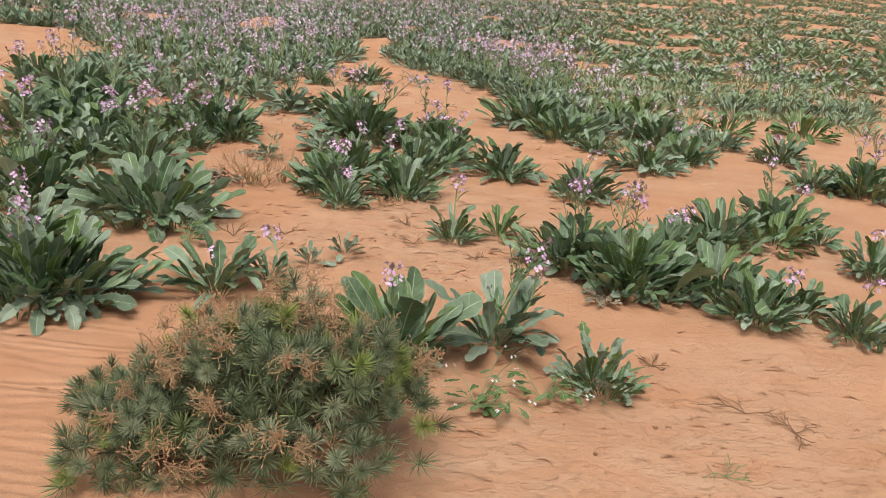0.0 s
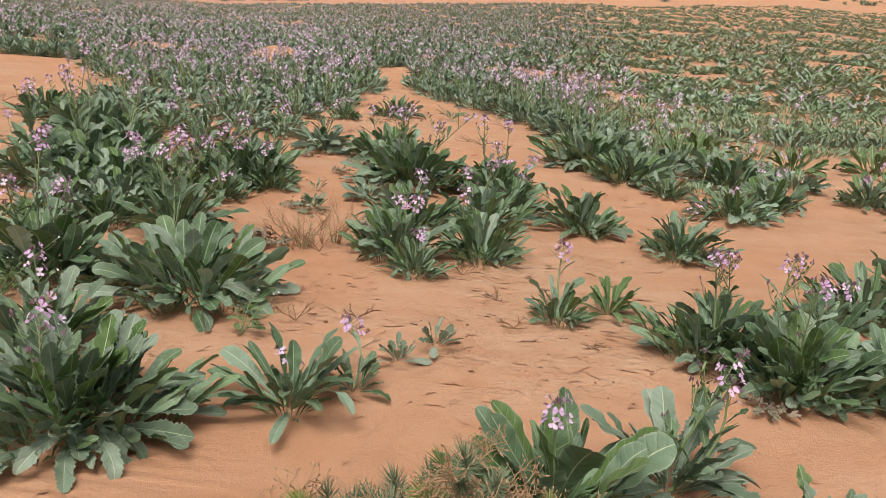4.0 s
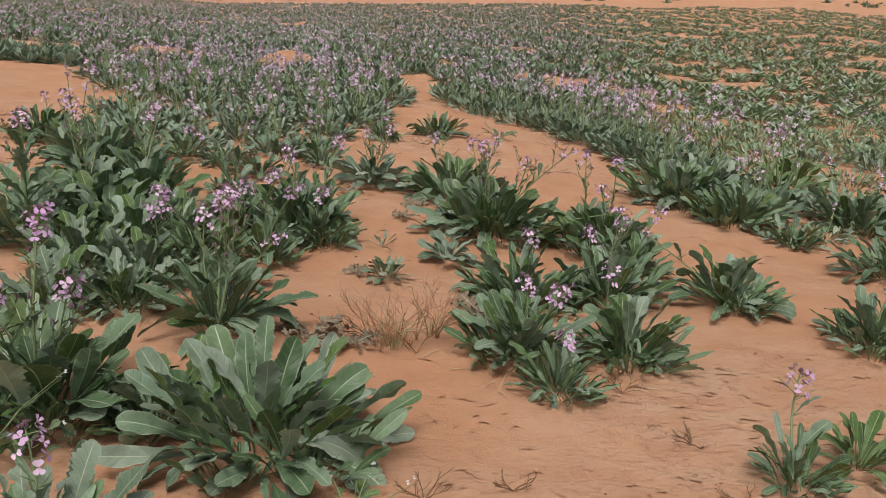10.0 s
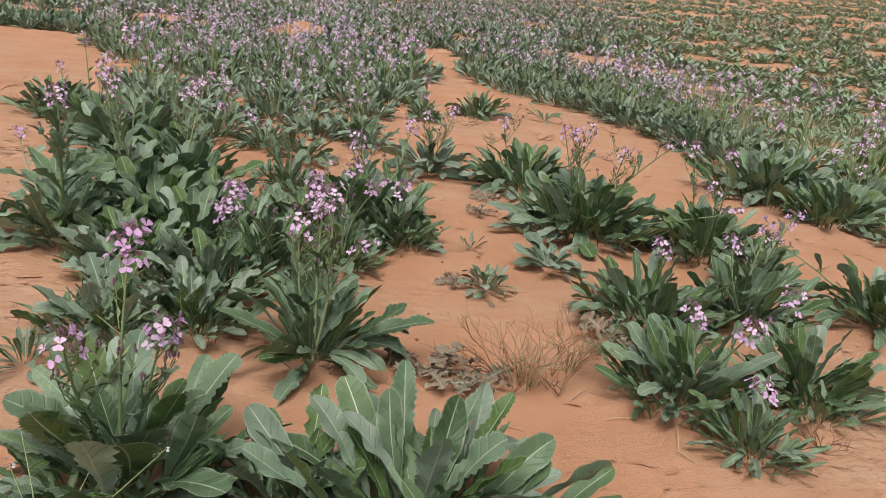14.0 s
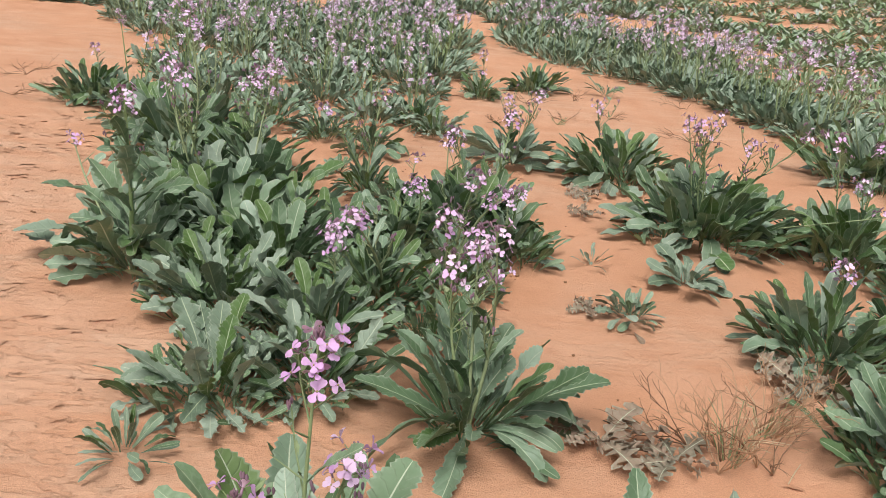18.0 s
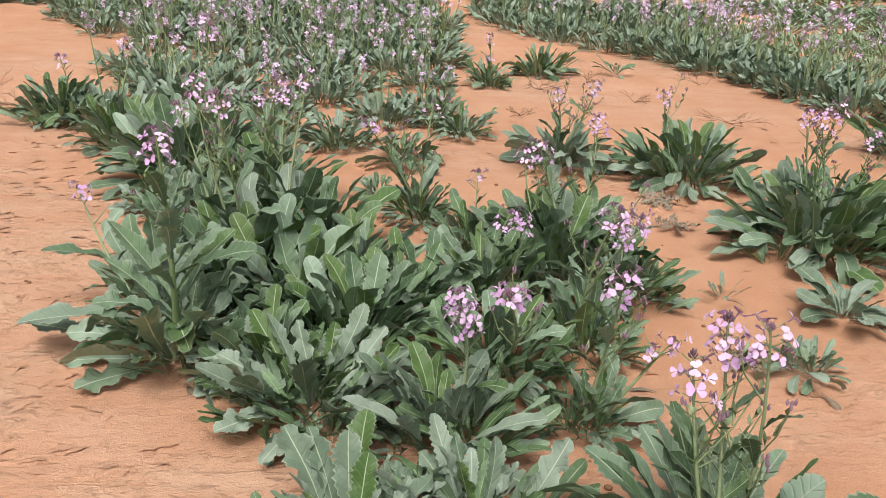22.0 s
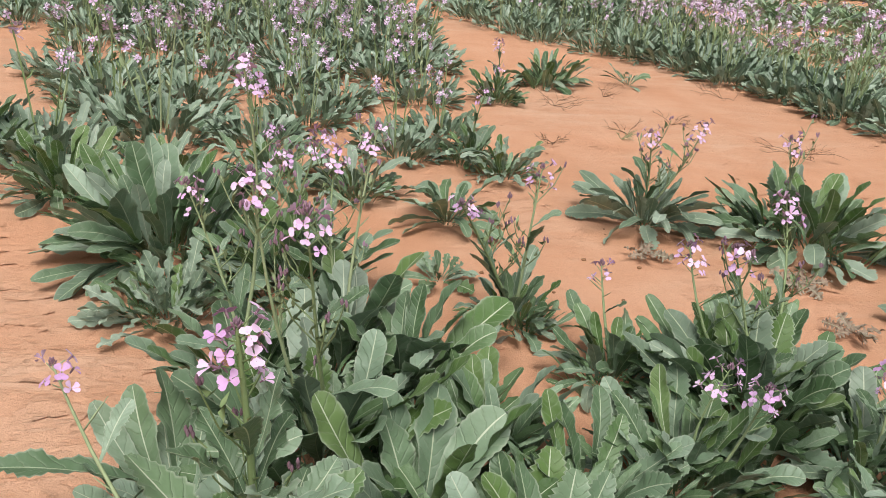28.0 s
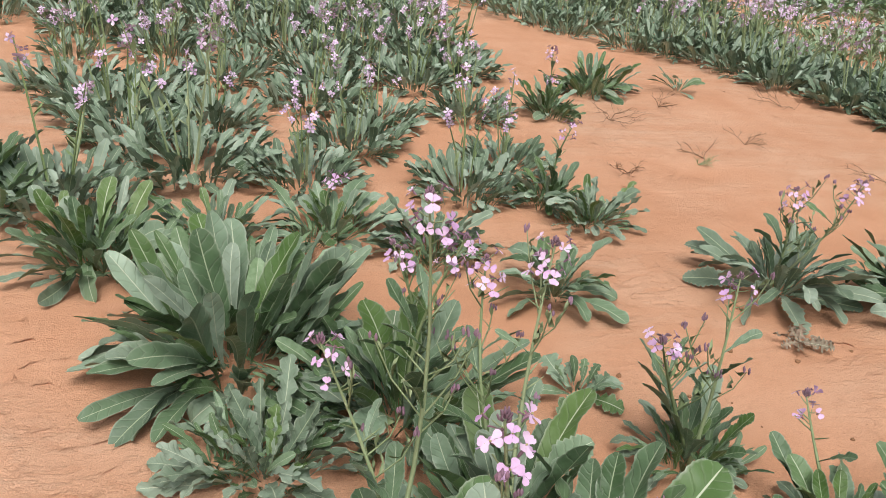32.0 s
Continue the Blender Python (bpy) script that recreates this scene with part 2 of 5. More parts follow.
spots = pm.outputs["Color"]
for x, y, r0, r1 in ((-2.9, 4.4, 0.7, 1.15), (-2.2, 3.3, 0.3, 0.8), (0.05, 2.75, 0.25, 0.75), (0.75, 1.55, 0.2, 0.7), (0.35, 3.35, 0.2, 0.6)):
    spots = plus(spots, times(zone(x, y, r0, r1), 0.75))
cap = n.new("ShaderNodeClamp")
l.new(spots, cap.inputs[0])
crust_mask = cap.outputs[0]
crust = times(steps.outputs["Color"], crust_mask)
col = mix(n, l, col, (0.70, 0.47, 0.335), times(crust, 0.5))
col = mix(n, l, col, (0.34, 0.175, 0.1), times(times(rim.outputs["Color"], crust_mask), 0.18))
soil = noise_tex(n, l, 38, 4, 0.7, co)
sr = ramp(n, [(0.62, (0, 0, 0)), (0.74, (1, 1, 1))])
l.new(soil.outputs["Fac"], sr.inputs["Fac"])
col = mix(n, l, col, (0.36, 0.18, 0.1), times(sr.outputs["Color"], 0.4))
l.new(col, b.inputs["Base Color"])
wind = n.new("ShaderNodeTexWave")
wind.wave_type, wind.bands_direction = "BANDS", "Y"
for key, value in (("Scale", 6.0), ("Distortion", 7.0), ("Detail", 3.0), ("Detail Scale", 1.2)):
    wind.inputs[key].default_value = value
l.new(flat.outputs["Vector"], wind.inputs["Vector"])
ripples = times(wind.outputs["Fac"], plus(zone(-0.95, 1.45, 0.4, 0.75), plus(times(zone(-2.35, 3.5, 0.2, 0.7), 0.6), times(pm.outputs["Color"], 0.3))))
height = plus(plus(plus(times(crust, 1.15), times(ripples, 0.55)), times(mid.outputs["Fac"], 1.9)), plus(times(grain.outputs["Fac"], 0.5), times(soil.outputs["Fac"], 0.85)))
bump(n, l, b, height, 0.8, 0.008)

# ---- ground ----


def smooth(a, b2, v):
    v = np.clip((v - a) / (b2 - a), 0, 1)
    return v * v * (3 - 2 * v)


def waves(x, y, size, seed):
    """A cheap sum of crossed sines, irregular at the scale of size metres."""
    r = np.random.RandomState(seed)
    out = 0 * x
    for k in range(7):
        a, f, p = r.uniform(0, 6.3), r.uniform(0.6, 1.9) * 6.3 / size, r.uniform(0, 6.3)
        out = out + np.sin(f * (x * np.cos(a) + y * np.sin(a)) + p)
    return out / 7


def terrain(x, y):
    """Height of the sand: flat by the path, a slow rise towards the far side of the field, low hummocks and dunes."""
    x, y = np.asarray(x, float), np.asarray(y, float)
    side = np.clip(0.023 + 0.1 * x / np.maximum(y, 6), 0.0, 0.062)
    z = side * np.maximum(0, np.minimum(y, 70) - 9) + 11 * smooth(60, 200, y)
    z = z + 0.012 * waves(x, y, 1.3, 1) + 0.006 * waves(x, y, 0.45, 2)
    z = z + smooth(8, 16, y) * 0.1 * waves(x, y, 3.5, 3)
    for cx, cy, r, h in ((-2.3, 12.4, 0.42, 0.2), (-3.9, 12.9, 0.7, 0.1), (-1.2, 13.0, 0.4, 0.1), (-0.6, 4.8, 0.7, 0.012), (0.0, 2.9, 0.6, 0.015)):
        z = z + h * np.exp(-((x - cx) ** 2 + (y - cy) ** 2) / r ** 2)
    z = z + smooth(62, 95, y) * (0.9 * np.maximum(0, waves(x, y, 30, 5)) + 1.2 * smooth(10, 45, x) * np.maximum(0, waves(x, y, 17, 6) + 0.2))
    ripple = np.sin(58 * (0.5 * x + y) + 7 * waves(x, y, 0.45, 9)) * 0.0026 * (1 + waves(x, y, 0.7, 10))
    z = z + ripple * (smooth(-0.35, -0.8, x) * smooth(2.3, 1.6, y) + 0.6 * smooth(-2.3, -2.7, x) * smooth(7, 5.5, y))
    return z


def lines(lo, hi, step, far, grow=1.16):
    a = list(np.arange(lo, hi, step))
    s, up, down = step, [], []
    v, w = a[-1], a[0]
    while v < far:
        s *= grow
        v += s
        w -= s
        up.append(v)
        down.append(w)
    return np.array(down[::-1] + a + up)


gx, gy = lines(-3.3, 2.6, 0.024, 420), lines(0.8, 8.4, 0.026, 420)
X, Y = np.meshgrid(gx, gy)
Z = terrain(X, Y)


def mesh_of(name, verts, faces, mats, index=None, smooth_faces=True):
    me = bpy.data.meshes.new(name)
    me.from_pydata(np.asarray(verts).tolist(), [], np.asarray(faces).tolist() if isinstance(faces, np.ndarray) else faces)
    for m in mats:
        me.materials.append(m)
    if index is not None:
        me.polygons.foreach_set("material_index", np.asarray(index, np.int32))
    me.polygons.foreach_set("use_smooth", np.full(len(me.polygons), smooth_faces))
    me.update()
    return me


nx, ny = len(gx), len(gy)
i = (np.arange(ny - 1)[:, None] * nx + np.arange(nx - 1)).ravel()
ground = tagged(new("ground", mesh_of("ground", np.stack([X.ravel(), Y.ravel(), Z.ravel()], 1), np.stack([i, i + 1, i + nx + 1, i + nx], 1), [SAND])),
                "orange desert sand with dry mud crust and low dunes", "ground", kind="structure")


def at_ground(x, y):
    return float(terrain(x, y))


# ---- mesh pieces ----


def leaf_data(shape, bend, seed, rows=33, width=0.1, wave=1.0):
    """A leaf one metre long along +Y, face up, drooping by bend radians; returns verts, faces and the midrib's face marks."""
    r = np.random.RandomState(seed)
    cols = np.array([-1, -0.55, -0.04, 0.04, 0.55, 1]) if rows > 11 else np.array([-1, -0.06, 0.06, 1])
    s = 1 - (1 - np.linspace(0, 1, rows)) ** 1.35
    a = -bend * s ** 1.4 + 0.15 * np.sin(s * 5 + r.uniform(0, 6)) * (0.4 + 0.3 * bend)
    ds = np.diff(s)
    y = np.concatenate([[0], np.cumsum(np.cos(a[:-1]) * ds)])
    z = np.concatenate([[0], np.cumsum(np.sin(a[:-1]) * ds)])
    twist = r.uniform(-0.7, 0.7)
    xm = 0.035 * np.sin(s * r.uniform(2, 4) + r.uniform(0, 6)) * s
    peak = {"oblong": 0.74, "toothed": 0.7, "lobed": 0.68, "slim": 0.72, "spiny": 0.55}[shape]
    w = np.where(s < peak, 0.17 + 0.83 * smooth(0.02, peak, s), np.sqrt(np.maximum(0, 1 - (np.maximum(0, s - peak) / (1.0 - peak)) ** 2.8)))
    w[-1] = 0.26
    if shape == "slim":
        width = width * 0.62
    verts, faces, rib = [], [], []
    for k in range(rows):
        for c in cols:
            tooth = 0
            if abs(c) > 0.9 and 0 < k < rows - 1:
                at = s[k] * 5.2 + (0.4 if c > 0 else 0)
                saw = (k + (1 if c > 0 else 0)) % 2 - 0.5
                if shape == "toothed":
                    tooth = 0.24 * saw * r.uniform(0.4, 1.5) + 0.1 * math.sin(at * 5.1 + seed)
                elif shape == "lobed":
                    tooth = (0.62 * abs(math.sin(math.pi * at)) ** 0.8 - 0.48) * r.uniform(0.9, 1.1) + 0.16 * saw * r.uniform(0.4, 1.4)
                elif shape == "spiny":
                    tooth = (0.7 if k % 4 in (1, 2) else -0.5) * r.uniform(0.7, 1.2)
                elif shape == "oblong":
                    tooth = 0.05 * math.sin(at * 4.2 + seed) + 0.055 * saw * r.uniform(0.2, 1.6)
            ww = width * w[k] * (1 + tooth)
            lift = (0.5 - 0.35 * s[k]) * abs(c) * width * w[k]
            ruff = wave * (0.42 if shape == "lobed" else 0.8 if shape == "spiny" else 0.2) * width * w[k] * c * c * (np.sin(s[k] * 17 + (2.1 if c > 0 else 0) + seed) + 0.5 * np.sin(s[k] * 31 + (0.7 if c > 0 else 3) + 2 * seed)) * 0.8
            rr = -0.006 if abs(c) < 0.1 else 0
            up = lift + ruff + rr
            tw = twist * s[k] ** 2
            cx, up = c * ww * np.cos(tw) - up * np.sin(tw), c * ww * np.sin(tw) + up * np.cos(tw)
            verts.append((xm[k] + cx, y[k] - np.sin(a[k]) * up, z[k] + np.cos(a[k]) * up))
    m = len(cols)
    for k in range(rows - 1):
        for c in range(m - 1):
            o = k * m + c
            faces.append((o, o + 1, o + m + 1, o + m))
            rib.append(1 if c == m // 2 - 1 else 0)
    return np.array(verts), np.array(faces), np.array(rib)


BENDS = {"erect": 0.35, "arched": 1.0, "flat": 0.45, "droop": 1.7}


def leaf_set(name, leaf_material, shapes, seeds=2):
    made = {}
    for shape in shapes:
        for k, (way, bend) in enumerate(BENDS.items()):
            made[shape, way] = []
            for q in range(seeds):
                v, f, rib = leaf_data(shape, bend * (0.8 + 0.4 * q), 31 * k + q + len(shape) * 7, width=0.108 + 0.014 * q)
                me = mesh_of(name, v, f, [leaf_material, RIB], rib)
                # how far each point lies from the midrib: 1 at the leaf's margin
                across = np.tile(np.array([1, 0.55, 0.04, 0.04, 0.55, 1]), len(v) // 6)
                me.attributes.new("across", "FLOAT", "POINT").data.foreach_set("value", across.astype(np.float32))
                made[shape, way].append(me)
    return made


LEAVES = leaf_set("leaf", LEAF, ("oblong", "toothed", "lobed", "slim"), 3)
FRESH_LEAVES = leaf_set("fresh_leaf", FRESH, ("oblong", "toothed", "slim", "lobed"), 2)
GREY_LEAVES = leaf_set("grey_leaf", GREY, ("lobed", "toothed", "oblong", "slim"), 2)
DRY_LEAVES = leaf_set("withered_leaf", THISTLE, ("spiny", "oblong"), 2)


def tube(points, radii, sides=6):
    """Verts and faces of a tapered tube along points."""
    verts, faces = [], []
    p = [Vector(q) for q in points]
    for k, q in enumerate(p):
        d = (p[min(k + 1, len(p) - 1)] - p[max(k - 1, 0)]).normalized()
        u = d.cross(Vector((0.31, 0.95, 0.1))).normalized()
        v = d.cross(u)
        for s in range(sides):
            t = 2 * math.pi * s / sides
            verts.append(tuple(q + radii[k] * (u * math.cos(t) + v * math.sin(t))))
    for k in range(len(p) - 1):
        for s in range(sides):
            t = (s + 1) % sides
            faces.append((k * sides + s, k * sides + t, (k + 1) * sides + t, (k + 1) * sides + s))
    return np.array(verts), faces


def join(pieces, linked=False):
    """One set of verts and faces out of several; pieces are (verts, faces, material index). linked: each piece is grown on to the nearest point of the others."""
    verts, faces, index, o = [], [], [], 0
    for v, f, m in pieces:
        if linked and o:
            so_far = np.concatenate(verts)
            near = int(np.argmin(((so_far - np.asarray(v[0])) ** 2).sum(1)))
            faces.append((near, o, o + 1))
            index.append(m)
        verts.append(np.asarray(v))
        faces += [tuple(int(q) + o for q in face) for face in f]
        index += [m] * len(f)
        o += len(v)
    return np.concatenate(verts), faces, index


def flower_data(seed, open_by=1.0):
    """A four-petalled cruciform flower, 3 cm across, facing +Z, on a slim calyx."""
    r = np.random.RandomState(seed)
    pieces = []
    for k in range(4):
        a = math.pi / 2 * k + r.uniform(-0.25, 0.25) + (0.25 if k % 2 else -0.25)
        lift = r.uniform(0.1, 0.5) + (1 - open_by) * 0.9
        size = r.uniform(0.9, 1.12)
        pts = []
        for s, w in ((0.08, 0.09), (0.35, 0.17), (0.62, 0.36), (0.85, 0.36), (1.0, 0.16)):
            for c in (-1, 0, 1):
                rad = 0.016 * size * s
                h = lift * rad - 0.25 * rad * s * s - 0.0012 * (1 - abs(c)) + 0.0012 * abs(c) * math.sin(5 * s + seed)
                off = 0.016 * size * w * c
                x, y = rad * math.cos(a) - off * math.sin(a), rad * math.sin(a) + off * math.cos(a)
                pts.append((x, y, h))
        f = [(3 * q + c, 3 * q + c + 1, 3 * q + c + 4, 3 * q + c + 3) for q in range(4) for c in range(2)]
        pieces.append((pts, f, 0))
    v, f = tube([(0, 0, 0.001), (0.0005, 0, -0.005), (0, 0, -0.011)], [0.0016, 0.0022, 0.0014], 5)
    pieces.append((v, f, 1))
    v, f = tube([(0, 0, -0.001), (0, 0, 0.0025)], [0.0016, 0.0012], 5)
    pieces.append((v, f + [(5, 6, 7, 8, 9)], 2))
    return join(pieces)


def flower_mesh(seed, open_by, petal=None):
    v, f, ix = flower_data(seed, open_by)
    return mesh_of("flower", v, f, [petal or PETAL, BUD, EYE_YELLOW], ix)


FLOWERS = [flower_mesh(s, o) for s, o in ((1, 1.0), (2, 0.8), (3, 1.0), (4, 0.5), (5, 0.15))]


def bud_data(seed, n_buds=14, size=1.0):
    r = np.random.RandomState(seed)
    pieces = []
    for k in range(n_buds):
        t = k / n_buds
        a, rad, z = k * 2.4, 0.009 * size * (1 - t * 0.75), 0.016 * size * t
        x, y = rad * math.cos(a), rad * math.sin(a)
        d = Vector((x * 0.5, y * 0.5, 0.006 * size))
        v, f = tube([(x * 0.3, y * 0.3, z - 0.004), (x, y, z), (x + d.x * 0.6, y + d.y * 0.6, z + d.z), (x + d.x * 0.8, y + d.y * 0.8, z + d.z * 1.4)], [0.0006, 0.0022 * size, 0.002 * size, 0.0004], 5)
        pieces.append((v, f, 0))
    return join(pieces)


BUDS = [mesh_of("flower_bud", *bud_data(s)[:2], [BUD]) for s in (1, 2)]


def heart_data(seed, count=26):
    """The crowded young leaves in the middle of a rosette, one metre high."""
    q = random.Random(seed)
    verts, faces, index, o = [], [], [], 0
    for k in range(count):
        v, f, rib = leaf_data(("oblong", "toothed", "slim")[k % 3], 0.5, seed * 13 + k % 7, 12, 0.09)
        a, off = k * 2.4 + q.uniform(-0.4, 0.4), 0.55 * math.sqrt(q.random())
        m = np.array(Matrix.Translation((-off * math.sin(a), off * math.cos(a), 0.02)) @ Matrix.Rotation(a, 4, "Z") @ Matrix.Rotation(q.uniform(0.95, 1.45) - 0.7 * off, 4, "X") @ Matrix.Rotation(q.uniform(-0.9, 0.9), 4, "Y") @ Matrix.Scale(q.uniform(0.45, 1.0), 4))
        verts.append(v @ m[:3, :3].T + m[:3, 3])
        faces += [tuple(int(i) + o for i in face) for face in f]
        index += [int(i) for i in rib]
        o += len(v)
    return np.concatenate(verts), faces, index


HEARTS = []
for k in range(6):
    v, f, ix = heart_data(k + 1)
    HEARTS.append(mesh_of("young_foliage", v, f, [YOUNG, RIB], ix))


def place(name, mesh, parent, m, label=""):
    ob = new(name, mesh)
    ob.parent = parent
    ob.matrix_basis = m
    return tagged(ob, label) if label else ob


def thing(name, x, y, label, category, group="", turn=0.0):
    ob = new(name)
    ob.empty_display_size = 0.05
    ob.matrix_basis = pose(x, y, at_ground(x, y), 0, 0, turn)
    return tagged(ob, label, category, group)


def leaf_at(x, y, z, azimuth, rise, size, roll=0.0, wide=1.0):
    return Matrix.Translation((x, y, z)) @ Matrix.Rotation(azimuth, 4, "Z") @ Matrix.Rotation(rise, 4, "X") @ Matrix.Rotation(roll, 4, "Y") @ Matrix.Diagonal((size * wide, size, size, 1))


def flower_stalk(parent, head, seed, foot=(0, 0), flowers=8, leaves=4, thick=1.0, big=1.0, shapes=("oblong", "toothed")):
    """A leafy stalk from foot to head, in the plant's own space, with a raceme of flowers round its top."""
    r = random.Random(seed)
    a, b2 = Vector((foot[0], foot[1], 0.01)), Vector(head)
    bow = Vector((r.uniform(-0.03, 0.03), r.uniform(-0.03, 0.03), 0))
    pts = [a.lerp(b2, t) + bow * math.sin(math.pi * t) for t in (0, 0.18, 0.36, 0.54, 0.7, 0.85, 1.0)]
    rad = [thick * v for v in (0.004, 0.0036, 0.003, 0.0025, 0.0021, 0.0017, 0.0012)]
    v, f = tube(pts, rad)
    pieces = [(v, f, 0)]
    spots = []
    flowers = round(flowers * 1.35)
    for k in range(flowers):
        t = 1 - 0.26 * (k + 0.4) / max(flowers, 5) * min(1, 0.22 / max(0.1, b2.length))
        base = a.lerp(b2, t) + bow * math.sin(math.pi * t)
        az = k * 2.4 + r.uniform(-0.5, 0.5)
        out = Vector((math.cos(az), math.sin(az), r.uniform(0.25, 0.9)))
        tip = base + out.normalized() * r.uniform(0.010, 0.018)
        pieces.append((*tube([base, base.lerp(tip, 0.5) + Vector((0, 0, -0.001)), tip], [0.0009, 0.0008, 0.0008], 4), 0))
        spots.append((tip, out))
    for k in range(r.randint(2, 5)):
        t = r.uniform(0.5, 0.85)
        base = a.lerp(b2, t) + bow * math.sin(math.pi * t)
        az = r.uniform(0, 6.3)
        out = Vector((math.cos(az), math.sin(az), 0.8)) * r.uniform(0.02, 0.04)
        pieces.append((*tube([base, base + out * 0.4, base + out], [0.0008, 0.0013, 0.0005], 4), 0))
    if b2.z > 0.27:
        # side branchlets with narrow bracts and small closed buds
        for k in range(r.randint(4, 6)):
            t = r.uniform(0.3, 0.82)
            base = a.lerp(b2, t) + bow * math.sin(math.pi * t)
            az, ln = r.uniform(0, 6.3), r.uniform(0.05, 0.12)
            out = Vector((math.cos(az) * 0.6, math.sin(az) * 0.6, 1)).normalized() * ln
            mid_p = base + out * 0.5 + Vector((math.cos(az), math.sin(az), 0)) * 0.008
            pieces.append((*tube([base, mid_p, base + out], [0.0013, 0.0011, 0.0008], 4), 0))
            for j in range(4):
                p = base.lerp(base + out, 0.25 + 0.2 * j)
                e = p + Vector((r.uniform(-1, 1), r.uniform(-1, 1), 0.8)).normalized() * r.uniform(0.012, 0.026)
                side = (e - p).cross(Vector((0.2, 0.3, 1))).normalized() * 0.003
                c = (p + e) / 2
                pieces.append(([p, c + side, e, c - side, c + Vector((0, 0, -0.0015))], [(0, 1, 4), (1, 2, 4), (2, 3, 4), (3, 0, 4)], 0))
            for j in range(4):
                p = base + out + Vector((r.uniform(-0.005, 0.005), r.uniform(-0.005, 0.005), r.uniform(-0.004, 0.004)))
                pieces.append((*tube([p, p + Vector((0, 0, 0.004)), p + Vector((0, 0, 0.008))], [0.0008, 0.0022, 0.0006], 5), 1))
    v, f, ix = join(pieces, True)
    stalk = place("flower_stalk", mesh_of("flower_stalk", v, f, [STEM, BUD], ix), parent, Matrix())
    for tip, out in spots:
        turn = (out + Vector((0, 0, 0.35))).normalized().to_track_quat("Z", "Y").to_matrix().to_4x4()
        place("flower", r.choice(FLOWERS[:4] + FLOWERS[:3]), stalk, Matrix.Translation(tip + out.normalized() * 0.009) @ turn @ Matrix.Rotation(r.uniform(0, 6.3), 4, "Z") @ Matrix.Scale(r.uniform(0.5, 0.76), 4))
    if flowers:
        place("flower_bud", r.choice(BUDS), stalk, Matrix.Translation(b2) @ Matrix.Rotation(r.uniform(0, 6), 4, "Z") @ Matrix.Scale(r.uniform(0.4, 0.65), 4))
    for k in range(leaves):
        t = (k + 0.5) / leaves * 0.72
        base = a.lerp(b2, t) + bow * math.sin(math.pi * t)
        size = big * (0.095 * (1 - t) + 0.025) * r.uniform(0.8, 1.2) * min(1.2, b2.length / 0.25)
        place("stem_leaf", r.choice(LEAVES[r.choice(shapes), "arched" if big > 1.2 and t < 0.2 else "erect"]), stalk, leaf_at(*base, r.uniform(0, 6.3), r.uniform(0.6, 1.15), size))
    return stalk


